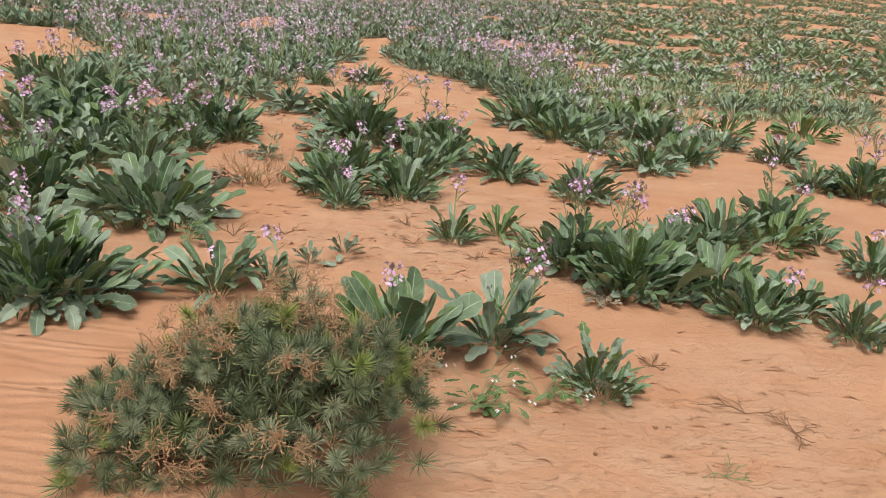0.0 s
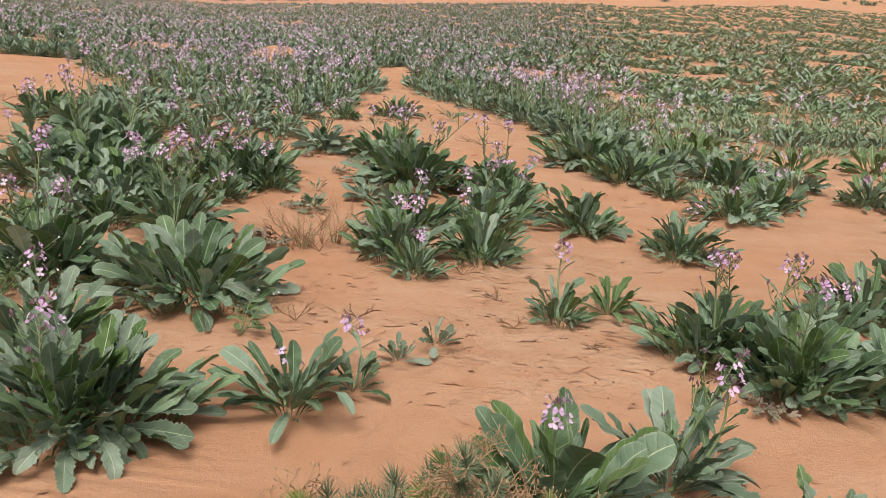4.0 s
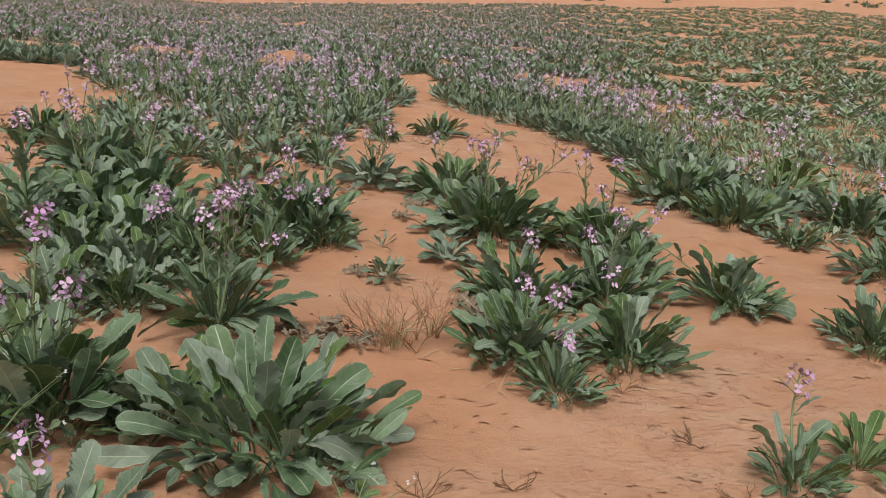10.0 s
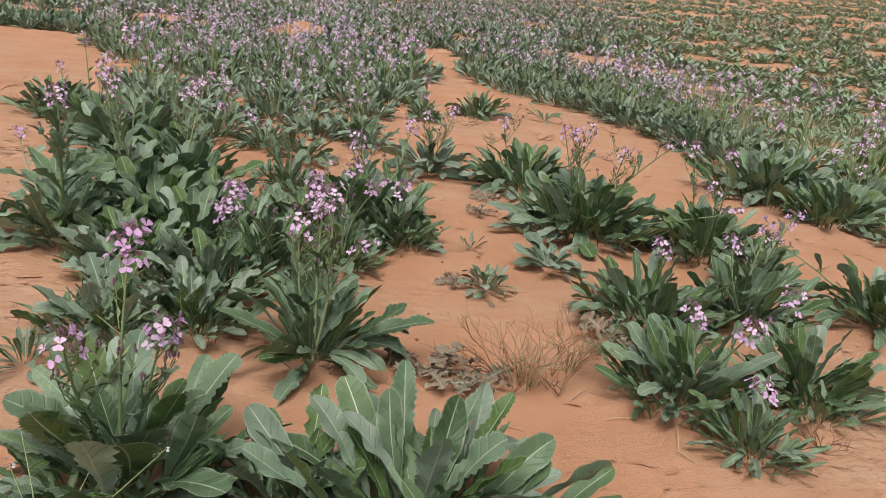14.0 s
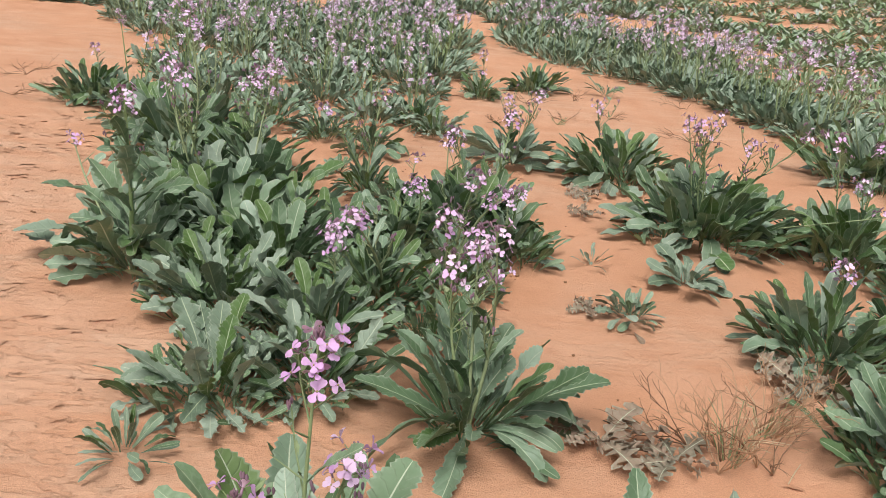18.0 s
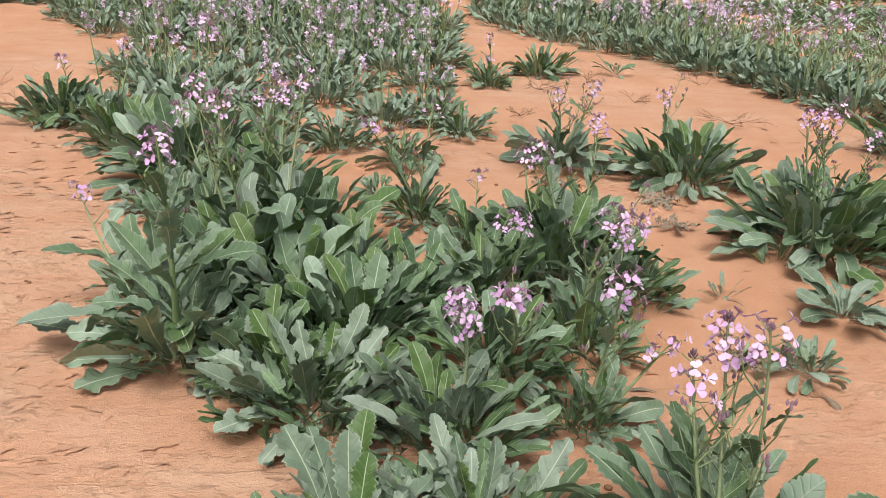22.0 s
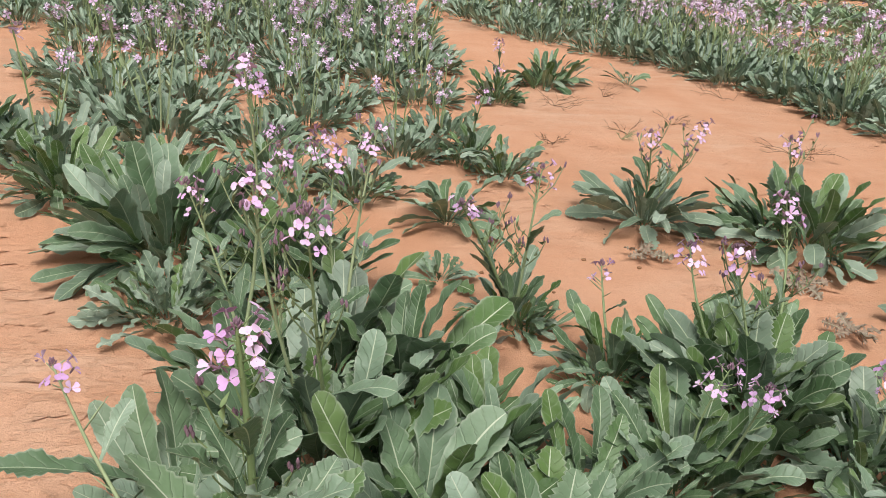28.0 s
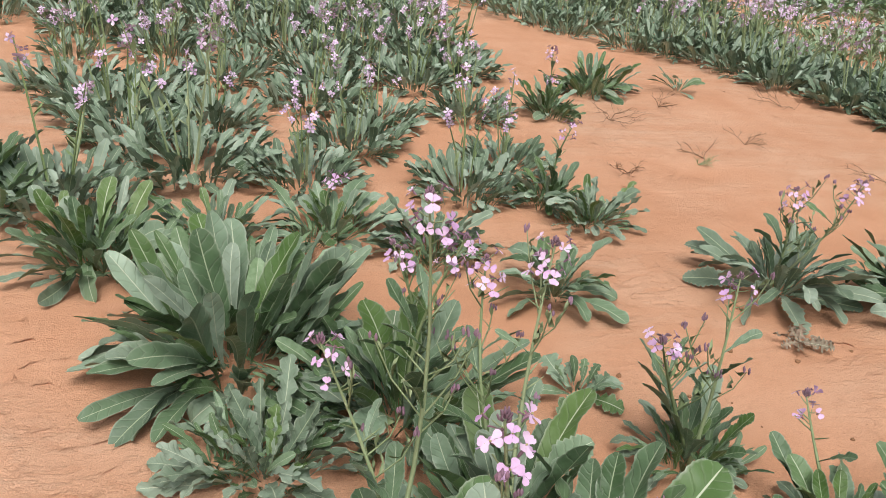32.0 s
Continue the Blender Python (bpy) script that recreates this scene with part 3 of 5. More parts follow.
def rosette(x, y, r, h, n=30, shapes=("oblong", "toothed"), heads=(), seed=0, name="purple_mustard", label="", fresh=False, wide=1.0, stalks=0, low=0.0, group="flowering mustard plants", flowers=8, bushy=None, stemmed=False, grey=False):
    """A rosette plant of radius r and leaf height h: steep leaves inside, arching and flat-lying ones outside."""
    q = random.Random(seed * 977 + round(x * 100) * 13 + round(y * 100))
    leafset = FRESH_LEAVES if fresh else GREY_LEAVES if grey else LEAVES
    label = label or ("grey-green rosette plant with lilac flower heads in sand" if heads or stalks else "grey-green rosette plant with wavy leaves in sand")
    plant = thing(name, x, y, label, "wild mustard", group)
    n = round(n * 1.2)
    long_leaf = 0.05 if wide > 1.25 else 0.0
    wide = 0.58 + 0.36 * wide
    if r <= 0.11 and h <= 0.06:
        wide *= 1.7
    bushy = low == 0 and n > 24 if bushy is None else bushy
    n = round(n * (1.2 if n > 30 else 1.1)) if bushy else n
    for k in range(n):
        t = (k + 0.5) / n
        az = k * 2.39996 + q.uniform(-0.35, 0.35)
        if t < 0.62 - low:
            rise, way = q.uniform(0.95, 1.4) - 0.45 * t, "erect"
            size = min(0.3, h / math.sin(rise) * q.uniform(0.62, 1.1))
        elif t < 0.85:
            rise, way = q.uniform(0.5, 0.9), q.choice(("arched", "erect", "arched"))
            size = q.uniform(0.7, 1.1) * max(r, 0.85 * h)
        else:
            rise, way = q.uniform(0.1, 0.32), q.choice(("flat", "flat", "droop")) if h > 0.1 else "flat"
            if way == "droop":
                rise += 0.5
            size = q.uniform(0.85, 1.15) * r
        off = 0.012 + 0.2 * r * q.random() * (1.1 - t)
        if bushy:
            if t < 0.37:
                off = r * 0.45 * q.random()
                rise, way = min(1.45, q.uniform(1.05, 1.5) - 0.6 * off / r), "erect"
                size = h / math.sin(rise) * q.uniform(0.62, 1.05)
            elif t < 0.69:
                off = r * q.uniform(0.1, 0.55)
                rise, way = q.uniform(0.28, 0.95), q.choice(("erect", "arched", "flat"))
                size = (r * q.uniform(0.75, 1.05) - off) / math.cos(rise)
            else:
                off = r * q.uniform(0.2, 0.55)
                rise, way = q.uniform(0.1, 0.34), q.choice(("flat", "flat", "erect", "droop"))
                rise += 0.4 if way == "droop" else 0
                size = r * q.uniform(0.85, 1.2) - off
            size = min(0.095 + 0.36 * r + long_leaf, max(0.05 + 0.12 * r, size))
        shape = q.choice(shapes)
        own = leafset
        if bushy and not fresh:
            luck = q.random()
            own = FRESH_LEAVES if t < 0.4 and luck < 0.27 else GREY_LEAVES if t > 0.6 and luck < 0.5 or luck > 0.84 else leafset
        place("leaf", q.choice(own[shape, way]), plant, leaf_at(-off * math.sin(az), off * math.cos(az), 0.01 + 0.02 * (1 - t), az, rise, size, q.uniform(-0.8, 0.8), wide * q.uniform(0.85, 1.3) ))
    if not fresh and h > 0.07:
        for k in range(5 if bushy and r > 0.14 else 3 if bushy else 1):
            a, d = q.uniform(0, 6.3), (0 if not bushy or k == 0 else 0.34 * r if k < 3 else 0.52 * r)
            tagged(place("young_foliage", q.choice(HEARTS), plant, pose(d * math.cos(a + 2.1 * k), d * math.sin(a + 2.1 * k), 0, 0, 0, q.uniform(0, 360)) @ Matrix.Scale(h * q.uniform(0.72, 0.98) * (0.75 if not bushy else 1 if k < 3 else 0.6), 4)), kind="stuff")
    for k, hd in enumerate(heads):
        fl = hd[3] if len(hd) > 3 else flowers
        if stemmed and k == 0:
            flower_stalk(plant, (hd[0] - x, hd[1] - y, hd[2]), seed * 31 + k, (0, 0), fl, 22, 1.8, 1.5, shapes)
        else:
            flower_stalk(plant, (hd[0] - x, hd[1] - y, hd[2]), seed * 31 + k, (q.uniform(-0.02, 0.02), q.uniform(-0.02, 0.02)), fl, leaves=5 if hd[2] > 0.2 else 2)
    for k in range(stalks):
        a, d = q.uniform(0, 6.3), q.uniform(0.02, 0.7) * r
        flower_stalk(plant, (d * math.cos(a), d * math.sin(a), h * q.uniform(1.05, 1.7)), seed * 57 + k, (0.3 * d * math.cos(a), 0.3 * d * math.sin(a)), q.randint(5, 9), leaves=3, thick=0.8)
    return plant


# ---- plants by the first part of the walk ----
LOBED, WAVY, SMOOTH = ("lobed", "toothed", "toothed"), ("oblong", "toothed"), ("oblong", "oblong", "slim")
rosette(-0.91, 2.09, 0.24, 0.25, 72, LOBED, [(-0.99, 2.2, 0.16, 9), (-0.93, 2.02, 0.27, 7)], 1, wide=0.75, grey=True)
rosette(-0.52, 2.22, 0.18, 0.14, 26, ("slim", "oblong", "slim"), [(-0.55, 2.33, 0.09, 7)], 2, low=0.2, label="low star-shaped rosette with long pale leaves on sand")
rosette(-0.39, 2.31, 0.085, 0.07, 18, WAVY, [(-0.42, 2.44, 0.125, 10)], 3)
rosette(-0.30, 2.47, 0.06, 0.045, 14, ("slim", "lobed"), (), 4, label="small grey-green seedling rosette on bare sand", grey=True)
rosette(-0.21, 2.58, 0.07, 0.045, 16, ("slim", "lobed"), (), 5, label="small grey-green seedling rosette on bare sand", grey=True)
rosette(-0.02, 1.86, 0.14, 0.19, 26, ("oblong",), [(-0.04, 1.81, 0.24, 8)], 6, wide=1.35)
rosette(0.22, 1.98, 0.17, 0.15, 20, ("oblong", "toothed"), [(0.3, 2.0, 0.22, 5), (0.31, 2.0, 0.27, 7)], 7, wide=1.35, low=0.1, grey=True)
rosette(0.43, 1.80, 0.11, 0.10, 26, ("lobed", "toothed"), (), 8, grey=True)
rosette(0.13, 2.85, 0.09, 0.09, 22, ("slim", "oblong"), [(0.14, 2.93, 0.2, 8)], 9)
rosette(0.29, 2.92, 0.10, 0.09, 20, ("oblong",), (), 10, fresh=True, label="fresh green rosette plant with broad leaves in sand")
rosette(0.51, 2.66, 0.17, 0.20, 36, WAVY, [(0.5, 2.72, 0.27, 8)], 11, stalks=1)
rosette(0.66, 2.49, 0.19, 0.23, 42, WAVY, [(0.66, 2.61, 0.3, 9)], 12, stalks=1)
rosette(0.91, 2.49, 0.15, 0.15, 30, WAVY, (), 91)
rosette(1.34, 3.1, 0.16, 0.14, 28, WAVY, (), 92, fresh=True, label="bright green leafy rosette plant in sand")
rosette(0.86, 2.80, 0.15, 0.16, 28, WAVY, (), 13, stalks=2)
rosette(0.98, 2.28, 0.14, 0.12, 30, WAVY, (), 14, stalks=1)
rosette(1.14, 2.38, 0.11, 0.10, 22, WAVY, (), 15)
rosette(1.21, 2.20, 0.11, 0.11, 24, WAVY, (), 16, stalks=1)
rosette(1.58, 2.84, 0.12, 0.12, 24, WAVY, (), 17, stalks=1)
rosette(1.15, 3.11, 0.19, 0.19, 32, ("oblong", "slim"), (), 18)
rosette(1.44, 3.36, 0.17, 0.17, 30, WAVY, (), 19, stalks=2)
rosette(1.54, 3.17, 0.10, 0.06, 18, WAVY, (), 20)
rosette(0.71, 3.67, 0.17, 0.15, 30, ("slim", "oblong"), [(0.76, 3.7, 0.2, 5)], 21)
rosette(1.98, 4.26, 0.17, 0.12, 26, WAVY, (), 22)
rosette(2.2, 4.2, 0.18, 0.22, 36, WAVY, (), 23, stalks=3)
rosette(-1.14, 2.46, 0.17, 0.16, 34, LOBED, [(-1.16, 2.5, 0.22, 8)], 83, wide=1.2, grey=True)
rosette(-1.08, 2.95, 0.13, 0.14, 28, LOBED, (), 84)
rosette(-0.95, 4.34, 0.14, 0.14, 30, SMOOTH, (), 85, stalks=2)
rosette(-1.24, 4.35, 0.15, 0.15, 30, WAVY, (), 86, stalks=2)
rosette(-1.68, 4.0, 0.13, 0.15, 28, WAVY, (), 87)
# the broad plants beside the path
rosette(-0.89, 2.88, 0.28, 0.20, 54, ("toothed", "oblong", "oblong"), (), 24, wide=0.8, label="large grey-green rosette of upright oblong leaves in sand")
rosette(-1.32, 2.94, 0.18, 0.21, 34, ("toothed", "oblong"), [(-1.31, 2.92, 0.42, 12), (-1.27, 2.95, 0.28, 11), (-1.37, 2.83, 0.30, 7)], 25, wide=1.6)
rosette(-0.28, 3.19, 0.11, 0.10, 30, ("oblong", "slim"), [(-0.28, 3.22, 0.13, 9)], 26)
rosette(-0.34, 3.40, 0.16, 0.17, 38, SMOOTH, [(-0.28, 3.26, 0.23, 12), (-0.34, 3.43, 0.2, 9)], 27)
rosette(-0.05, 3.47, 0.15, 0.17, 36, SMOOTH, (), 28, stalks=1)
rosette(-0.29, 3.86, 0.20, 0.17, 40, SMOOTH, (), 29, wide=1.25, stalks=1)
rosette(-0.02, 3.93, 0.17, 0.17, 36, SMOOTH, [(0.02, 3.95, 0.27, 8), (-0.1, 3.9, 0.24, 9)], 88, wide=1.2)
rosette(0.14, 4.22, 0.15, 0.13, 30, SMOOTH, [(0.2, 4.2, 0.25, 8)], 89)
rosette(0.38, 3.98, 0.20, 0.15, 40, ("oblong",), [(0.13, 4.2, 0.17, 5)], 30, wide=1.2)
rosette(-0.33, 4.65, 0.29, 0.26, 66, SMOOTH, [(0.13, 4.43, 0.18, 9), (-0.05, 4.61, 0.36, 9), (-0.2, 4.7, 0.3, 6)], 31, stalks=3)
rosette(0.08, 4.56, 0.19, 0.23, 38, SMOOTH, (), 32, stalks=3)
rosette(-1.10, 3.46, 0.21, 0.19, 40, ("toothed", "slim", "toothed"), [(-1.11, 3.51, 0.35, 12), (-1.09, 3.45, 0.37, 10), (-1.15, 3.5, 0.31, 9)], 33, low=0.2, wide=0.55)
rosette(0.72, 5.6, 0.29, 0.31, 56, SMOOTH, (), 34, stalks=3, grey=True)
rosette(0.88, 5.24, 0.21, 0.22, 38, WAVY, (), 35, stalks=2)
rosette(0.99, 4.93, 0.15, 0.10, 24, WAVY, (), 36)
rosette(1.18, 4.47, 0.23, 0.13, 34, ("oblong",), (), 37, stalks=1)
rosette(1.46, 4.75, 0.18, 0.16, 30, WAVY, (), 38, stalks=2)
rosette(1.46, 5.32, 0.28, 0.2, 44, WAVY, (), 39, stalks=4)
rosette(2.1, 5.02, 0.2, 0.15, 30, WAVY, (), 40, stalks=2)
rosette(1.62, 6.45, 0.25, 0.17, 34, WAVY, (), 41, fresh=True, label="bright green leafy rosette plant in sand")
rosette(1.35, 6.0, 0.2, 0.12, 30, WAVY, (), 42, fresh=True, label="bright green leafy rosette plant in sand")
rosette(2.08, 5.98, 0.23, 0.15, 32, WAVY, (), 43, fresh=True, label="bright green leafy rosette plant in sand")
rosette(2.7, 6.15, 0.28, 0.17, 34, WAVY, (), 44, fresh=True, label="bright green leafy rosette plant in sand")
# the dense clump that the walk skirts
rosette(-1.85, 4.08, 0.19, 0.17, 30, ("lobed", "lobed", "toothed"), [(-1.86, 4.09, 0.42, 14), (-2.07, 4.34, 0.25, 5)], 45, wide=0.9, stemmed=True, low=0.3, label="tall stemmed mustard plant with toothed leaves and lilac flowers")
rosette(-1.87, 4.63, 0.14, 0.16, 20, ("oblong",), [(-1.86, 4.66, 0.54, 8), (-1.95, 4.75, 0.33, 7)], 46, wide=1.3)
rosette(-1.70, 4.74, 0.18, 0.17, 32, ("oblong",), [(-1.64, 4.85, 0.40, 9), (-1.70, 4.94, 0.34, 8)], 47, wide=1.4)
rosette(-1.75, 4.44, 0.19, 0.19, 36, ("oblong", "toothed"), [(-1.85, 4.41, 0.45, 8), (-1.79, 4.30, 0.44, 8)], 48, wide=1.5)
rosette(-1.52, 4.15, 0.17, 0.19, 38, ("oblong", "oblong", "toothed"), (), 49, wide=0.95)
rosette(-1.60, 3.90, 0.17, 0.14, 36, ("lobed", "toothed"), (), 50, grey=True)
rosette(-1.54, 3.53, 0.15, 0.13, 34, ("lobed", "toothed"), (), 51, grey=True)
rosette(-1.38, 3.56, 0.12, 0.13, 28, ("lobed", "toothed"), (), 52, grey=True)
rosette(-1.40, 3.78, 0.15, 0.15, 34, ("toothed", "oblong"), [(-1.38, 3.8, 0.23, 10)], 53, grey=True)
rosette(-1.28, 4.02, 0.14, 0.15, 36, ("oblong", "slim"), [(-1.33, 3.7, 0.3, 12), (-1.37, 3.89, 0.22, 10)], 54)
rosette(-1.15, 3.83, 0.11, 0.08, 24, ("lobed", "oblong"), [(-1.15, 3.76, 0.3, 12), (-1.02, 3.86, 0.15, 6)], 55)
rosette(-1.09, 4.10, 0.11, 0.13, 26, ("slim", "toothed"), [(-1.0, 4.12, 0.25, 10), (-1.07, 4.05, 0.31, 9)], 56)
rosette(-1.06, 4.50, 0.23, 0.21, 58, ("oblong", "oblong", "toothed"), [(-1.11, 4.55, 0.3, 8), (-0.93, 4.71, 0.33, 10), (-1.11, 4.69, 0.25, 8)], 57, wide=1.2)
rosette(-1.23, 4.66, 0.13, 0.10, 32, ("oblong",), [(-1.2, 4.84, 0.15, 4)], 58)
rosette(-1.36, 4.88, 0.11, 0.09, 34, ("oblong", "toothed"), [(-1.32, 4.9, 0.32, 5), (-1.5, 4.78, 0.29, 7)], 59)
rosette(-1.52, 4.42, 0.15, 0.16, 30, ("oblong",), (), 60, wide=1.0)
rosette(-1.65, 4.27, 0.14, 0.19, 22, ("oblong",), (), 93, wide=1.3)
rosette(-1.41, 4.31, 0.13, 0.15, 22, ("oblong", "toothed"), (), 94, wide=1.1)
rosette(-1.60, 4.63, 0.12, 0.17, 20, ("oblong",), (), 95, wide=1.3)
side = rosette(-1.94, 4.33, 0.14, 0.15, 18, ("oblong", "toothed"), (), 61, wide=1.0)
place("leaf", LEAVES["toothed", "arched"][0], side, leaf_at(-0.01, 0, 0.07, radians(88), 0.6, 0.21, 0.2, 0.95))
place("leaf", GREY_LEAVES["toothed", "flat"][1], side, leaf_at(0.05, -0.2, 0.05, radians(95), 0.35, 0.24, 0.1, 1.1))
place("leaf", GREY_LEAVES["toothed", "flat"][0], side, leaf_at(0.05, -0.22, 0.03, radians(82), 0.2, 0.25, -0.2, 1.1))
pale = rosette(-0.46, 5.27, 0.25, 0.19, 42, ("toothed", "oblong"), (), 62, wide=1.25, stalks=1)
place("leaf", GREY_LEAVES["oblong", "droop"][0], pale, leaf_at(-0.07, -0.12, 0.06, radians(150), 0.5, 0.13, 0.2, 1.7), "pale silvery turned-over leaf")
rosette(-0.83, 5.43, 0.2, 0.1, 46, ("toothed", "slim"), [(-0.87, 5.4, 0.27, 8), (-0.75, 5.35, 0.3, 9)], 63, low=0.2, grey=True)
rosette(-1.36, 5.46, 0.16, 0.08, 30, ("oblong", "toothed"), (), 64, low=0.2)
rosette(-1.46, 5.08, 0.08, 0.045, 20, ("slim", "lobed"), (), 65)
rosette(-1.11, 5.85, 0.13, 0.09, 28, ("oblong", "lobed"), (), 66, grey=True)
rosette(-1.17, 6.02, 0.12, 0.10, 24, ("oblong",), [(-1.15, 5.98, 0.24, 7)], 67)
rosette(-0.48, 7.36, 0.22, 0.15, 36, SMOOTH, (), 68)
rosette(-0.85, 6.95, 0.13, 0.12, 26, SMOOTH, [(-0.85, 6.97, 0.25, 8)], 69, stalks=1)
rosette(-2.62, 6.05, 0.2, 0.17, 36, SMOOTH, (), 90, stalks=1)
rosette(-2.33, 5.68, 0.18, 0.16, 40, SMOOTH, (), 70)
rosette(-2.07, 5.76, 0.17, 0.11, 30, SMOOTH, (), 71)
rosette(-2.03, 5.24, 0.25, 0.24, 66, ("slim", "slim", "oblong"), (), 72, wide=1.3, label="large dark grey-green rosette of many long leaves in sand")
rosette(-1.78, 5.04, 0.14, 0.20, 36, ("oblong", "oblong", "slim"), [(-1.72, 4.98, 0.36, 8), (-1.8, 5.1, 0.3, 7)], 73, wide=1.3)
rosette(-2.00, 4.93, 0.15, 0.11, 32, ("lobed",), (), 74, label="grey lobed-leaf rosette in sand", grey=True)
rosette(-1.80, 5.80, 0.18, 0.10, 32, ("oblong", "toothed"), (), 75, stalks=1)
rosette(-1.58, 5.72, 0.15, 0.11, 30, ("oblong", "lobed"), (), 76, grey=True)
rosette(-0.71, 4.0, 0.08, 0.04, 20, ("slim", "lobed"), (), 77, label="small grey-green seedling rosette on bare sand", grey=True)
rosette(-0.73, 4.31, 0.05, 0.035, 12, ("slim",), (), 78, label="small grey-green seedling rosette on bare sand", grey=True)
rosette(-0.50, 4.22, 0.11, 0.05, 24, ("oblong", "slim"), (), 79, label="flat grey-green rosette with spreading leaves on sand", low=0.3, grey=True)
rosette(-1.63, 3.33, 0.065, 0.065, 22, ("slim", "oblong"), (), 80)
rosette(-0.06, 7.39, 0.13, 0.045, 16, ("slim",), (), 81, low=0.3, label="low spreading weed on bare sand")
rosette(-0.69, 3.98, 0.06, 0.05, 14, ("slim",), (), 82, label="small grey-green seedling rosette on bare sand")

# ---- the clumps further on: whole plants copied from a few patterns ----


def joined_leaves(seed, r, h, n_leaves, shapes, rows=7, longest=0.15):
    """Verts, faces and marks of a whole rosette in one mesh, for plants that stay far from the path."""
    q = random.Random(seed)
    pieces = []
    for k in range(n_leaves):
        t = (k + 0.5) / n_leaves
        az = k * 2.39996 + q.uniform(-1.1, 1.1)
        if t < 0.6:
            rise, bend = q.uniform(0.7, 1.5) - 0.3 * t, q.uniform(0.2, 0.9)
            size = h / math.sin(rise) * q.uniform(0.75, 1.1)
        elif t < 0.85:
            rise, bend, size = q.uniform(0.45, 0.85), 0.9, q.uniform(0.85, 1.1) * r
        else:
            rise, bend, size = q.uniform(0.05, 0.3), 0.5, q.uniform(0.85, 1.15) * r
        v, f, rib = leaf_data(q.choice(shapes), bend, seed * 7 + k % 9, rows, 0.1)
        off = r * (0.05 + 0.68 * math.sqrt(q.random()))
        size = min(longest * q.uniform(0.6, 1.15), size * 0.85 if t < 0.6 else max(0.05, (r * q.uniform(0.8, 1.1) - off) / math.cos(rise)))
        m = np.array(leaf_at(-off * math.sin(az), off * math.cos(az), 0.01, az, rise, size, q.uniform(-1.0, 1.0), q.uniform(0.8, 1.35)))
        v = v @ m[:3, :3].T + m[:3, 3]
        pieces.append((v, [tuple(face) for face in f], rib))
    verts, faces, index, o = [], [], [], 0
    for v, f, rib in pieces:
        verts.append(v)
        faces += [tuple(int(a) + o for a in face) for face in f]
        index += [int(a) for a in rib]
        o += len(v)
    return np.concatenate(verts), faces, index


def joined_heads(seed, r, h, flowers):
    """One flower stalk in one mesh with small four-petalled flowers."""
    q = random.Random(seed)
    pieces = []
    for k in range(1):
        a, d = q.uniform(0, 6.3), q.uniform(0.1, 0.9) * r
        foot = Vector((0.25 * d * math.cos(a), 0.25 * d * math.sin(a), 0.01))
        top = Vector((d * math.cos(a), d * math.sin(a), h * q.uniform(1.1, 2.1)))
        pieces.append((*tube([foot, foot.lerp(top, 0.5) + Vector((q.uniform(-0.02, 0.02), 0, 0.01)), top], [0.0035, 0.0028, 0.0015], 4), 0))
        for m in range(4):
            p = foot.lerp(top, q.uniform(0.3, 0.8))
            e = p + Vector((q.uniform(-0.03, 0.03), q.uniform(-0.03, 0.03), q.uniform(0.02, 0.05)))
            s = (e - p).cross(Vector((0, 0, 1))).normalized() * 0.006
            c = (p + e) / 2
            pieces.append(([p, c + s, e, c - s], [(0, 1, 2, 3)], 0))
        for m in range(flowers):
            p = foot.lerp(top, 1 - 0.2 * m / flowers) + Vector((q.uniform(-0.017, 0.017), q.uniform(-0.017, 0.017), q.uniform(-0.008, 0.012)))
            n1 = Vector((q.uniform(-1, 1), q.uniform(-1, 1), q.uniform(0.2, 1))).normalized()
            u = n1.cross(Vector((0.3, 0.5, 0.8))).normalized()
            w = n1.cross(u)
            for d2 in (u, w, -u, -w):
                side = d2.cross(n1) * 0.005
                pieces.append(([p, p + d2 * 0.009 - side, p + d2 * 0.014, p + d2 * 0.009 + side], [(0, 1, 2, 3)], 1))
    return join(pieces)


STALKS = []
for k in range(8):
    v, f, ix = joined_heads(60 + k, 0.2, 0.18, 5 + k % 4)
    STALKS.append(mesh_of("flower_stalk", v, f, [STEM, PETAL_FIELD], ix, False))
PATTERNS = []
for k, (r, h, n_leaves, heads, fresh) in enumerate(((0.22, 0.19, 110, 5, False), (0.19, 0.16, 90, 4, False), (0.24, 0.17, 110, 4, False), (0.2, 0.15, 90, 1, False), (0.2, 0.1, 80, 0, True), (0.22, 0.11, 80, 1, True))):
    v, f, ix = joined_leaves(40 + k, r, h, n_leaves, ("oblong", "slim", "toothed"), longest=0.125)
    PATTERNS.append((mesh_of("leaves", v, f, [FIELD_FRESH_HAZED if fresh else FIELD, RIB], ix), heads, fresh))

for k, (r, h, heads) in enumerate(((0.21, 0.17, 5), (0.19, 0.15, 3), (0.23, 0.16, 4))):
    v, f, ix = joined_leaves(50 + k, r, h, 150, ("oblong", "toothed", "lobed"), 15, 0.115)
    PATTERNS.append((mesh_of("leaves", v, f, [FIELD, RIB], ix), heads, False))


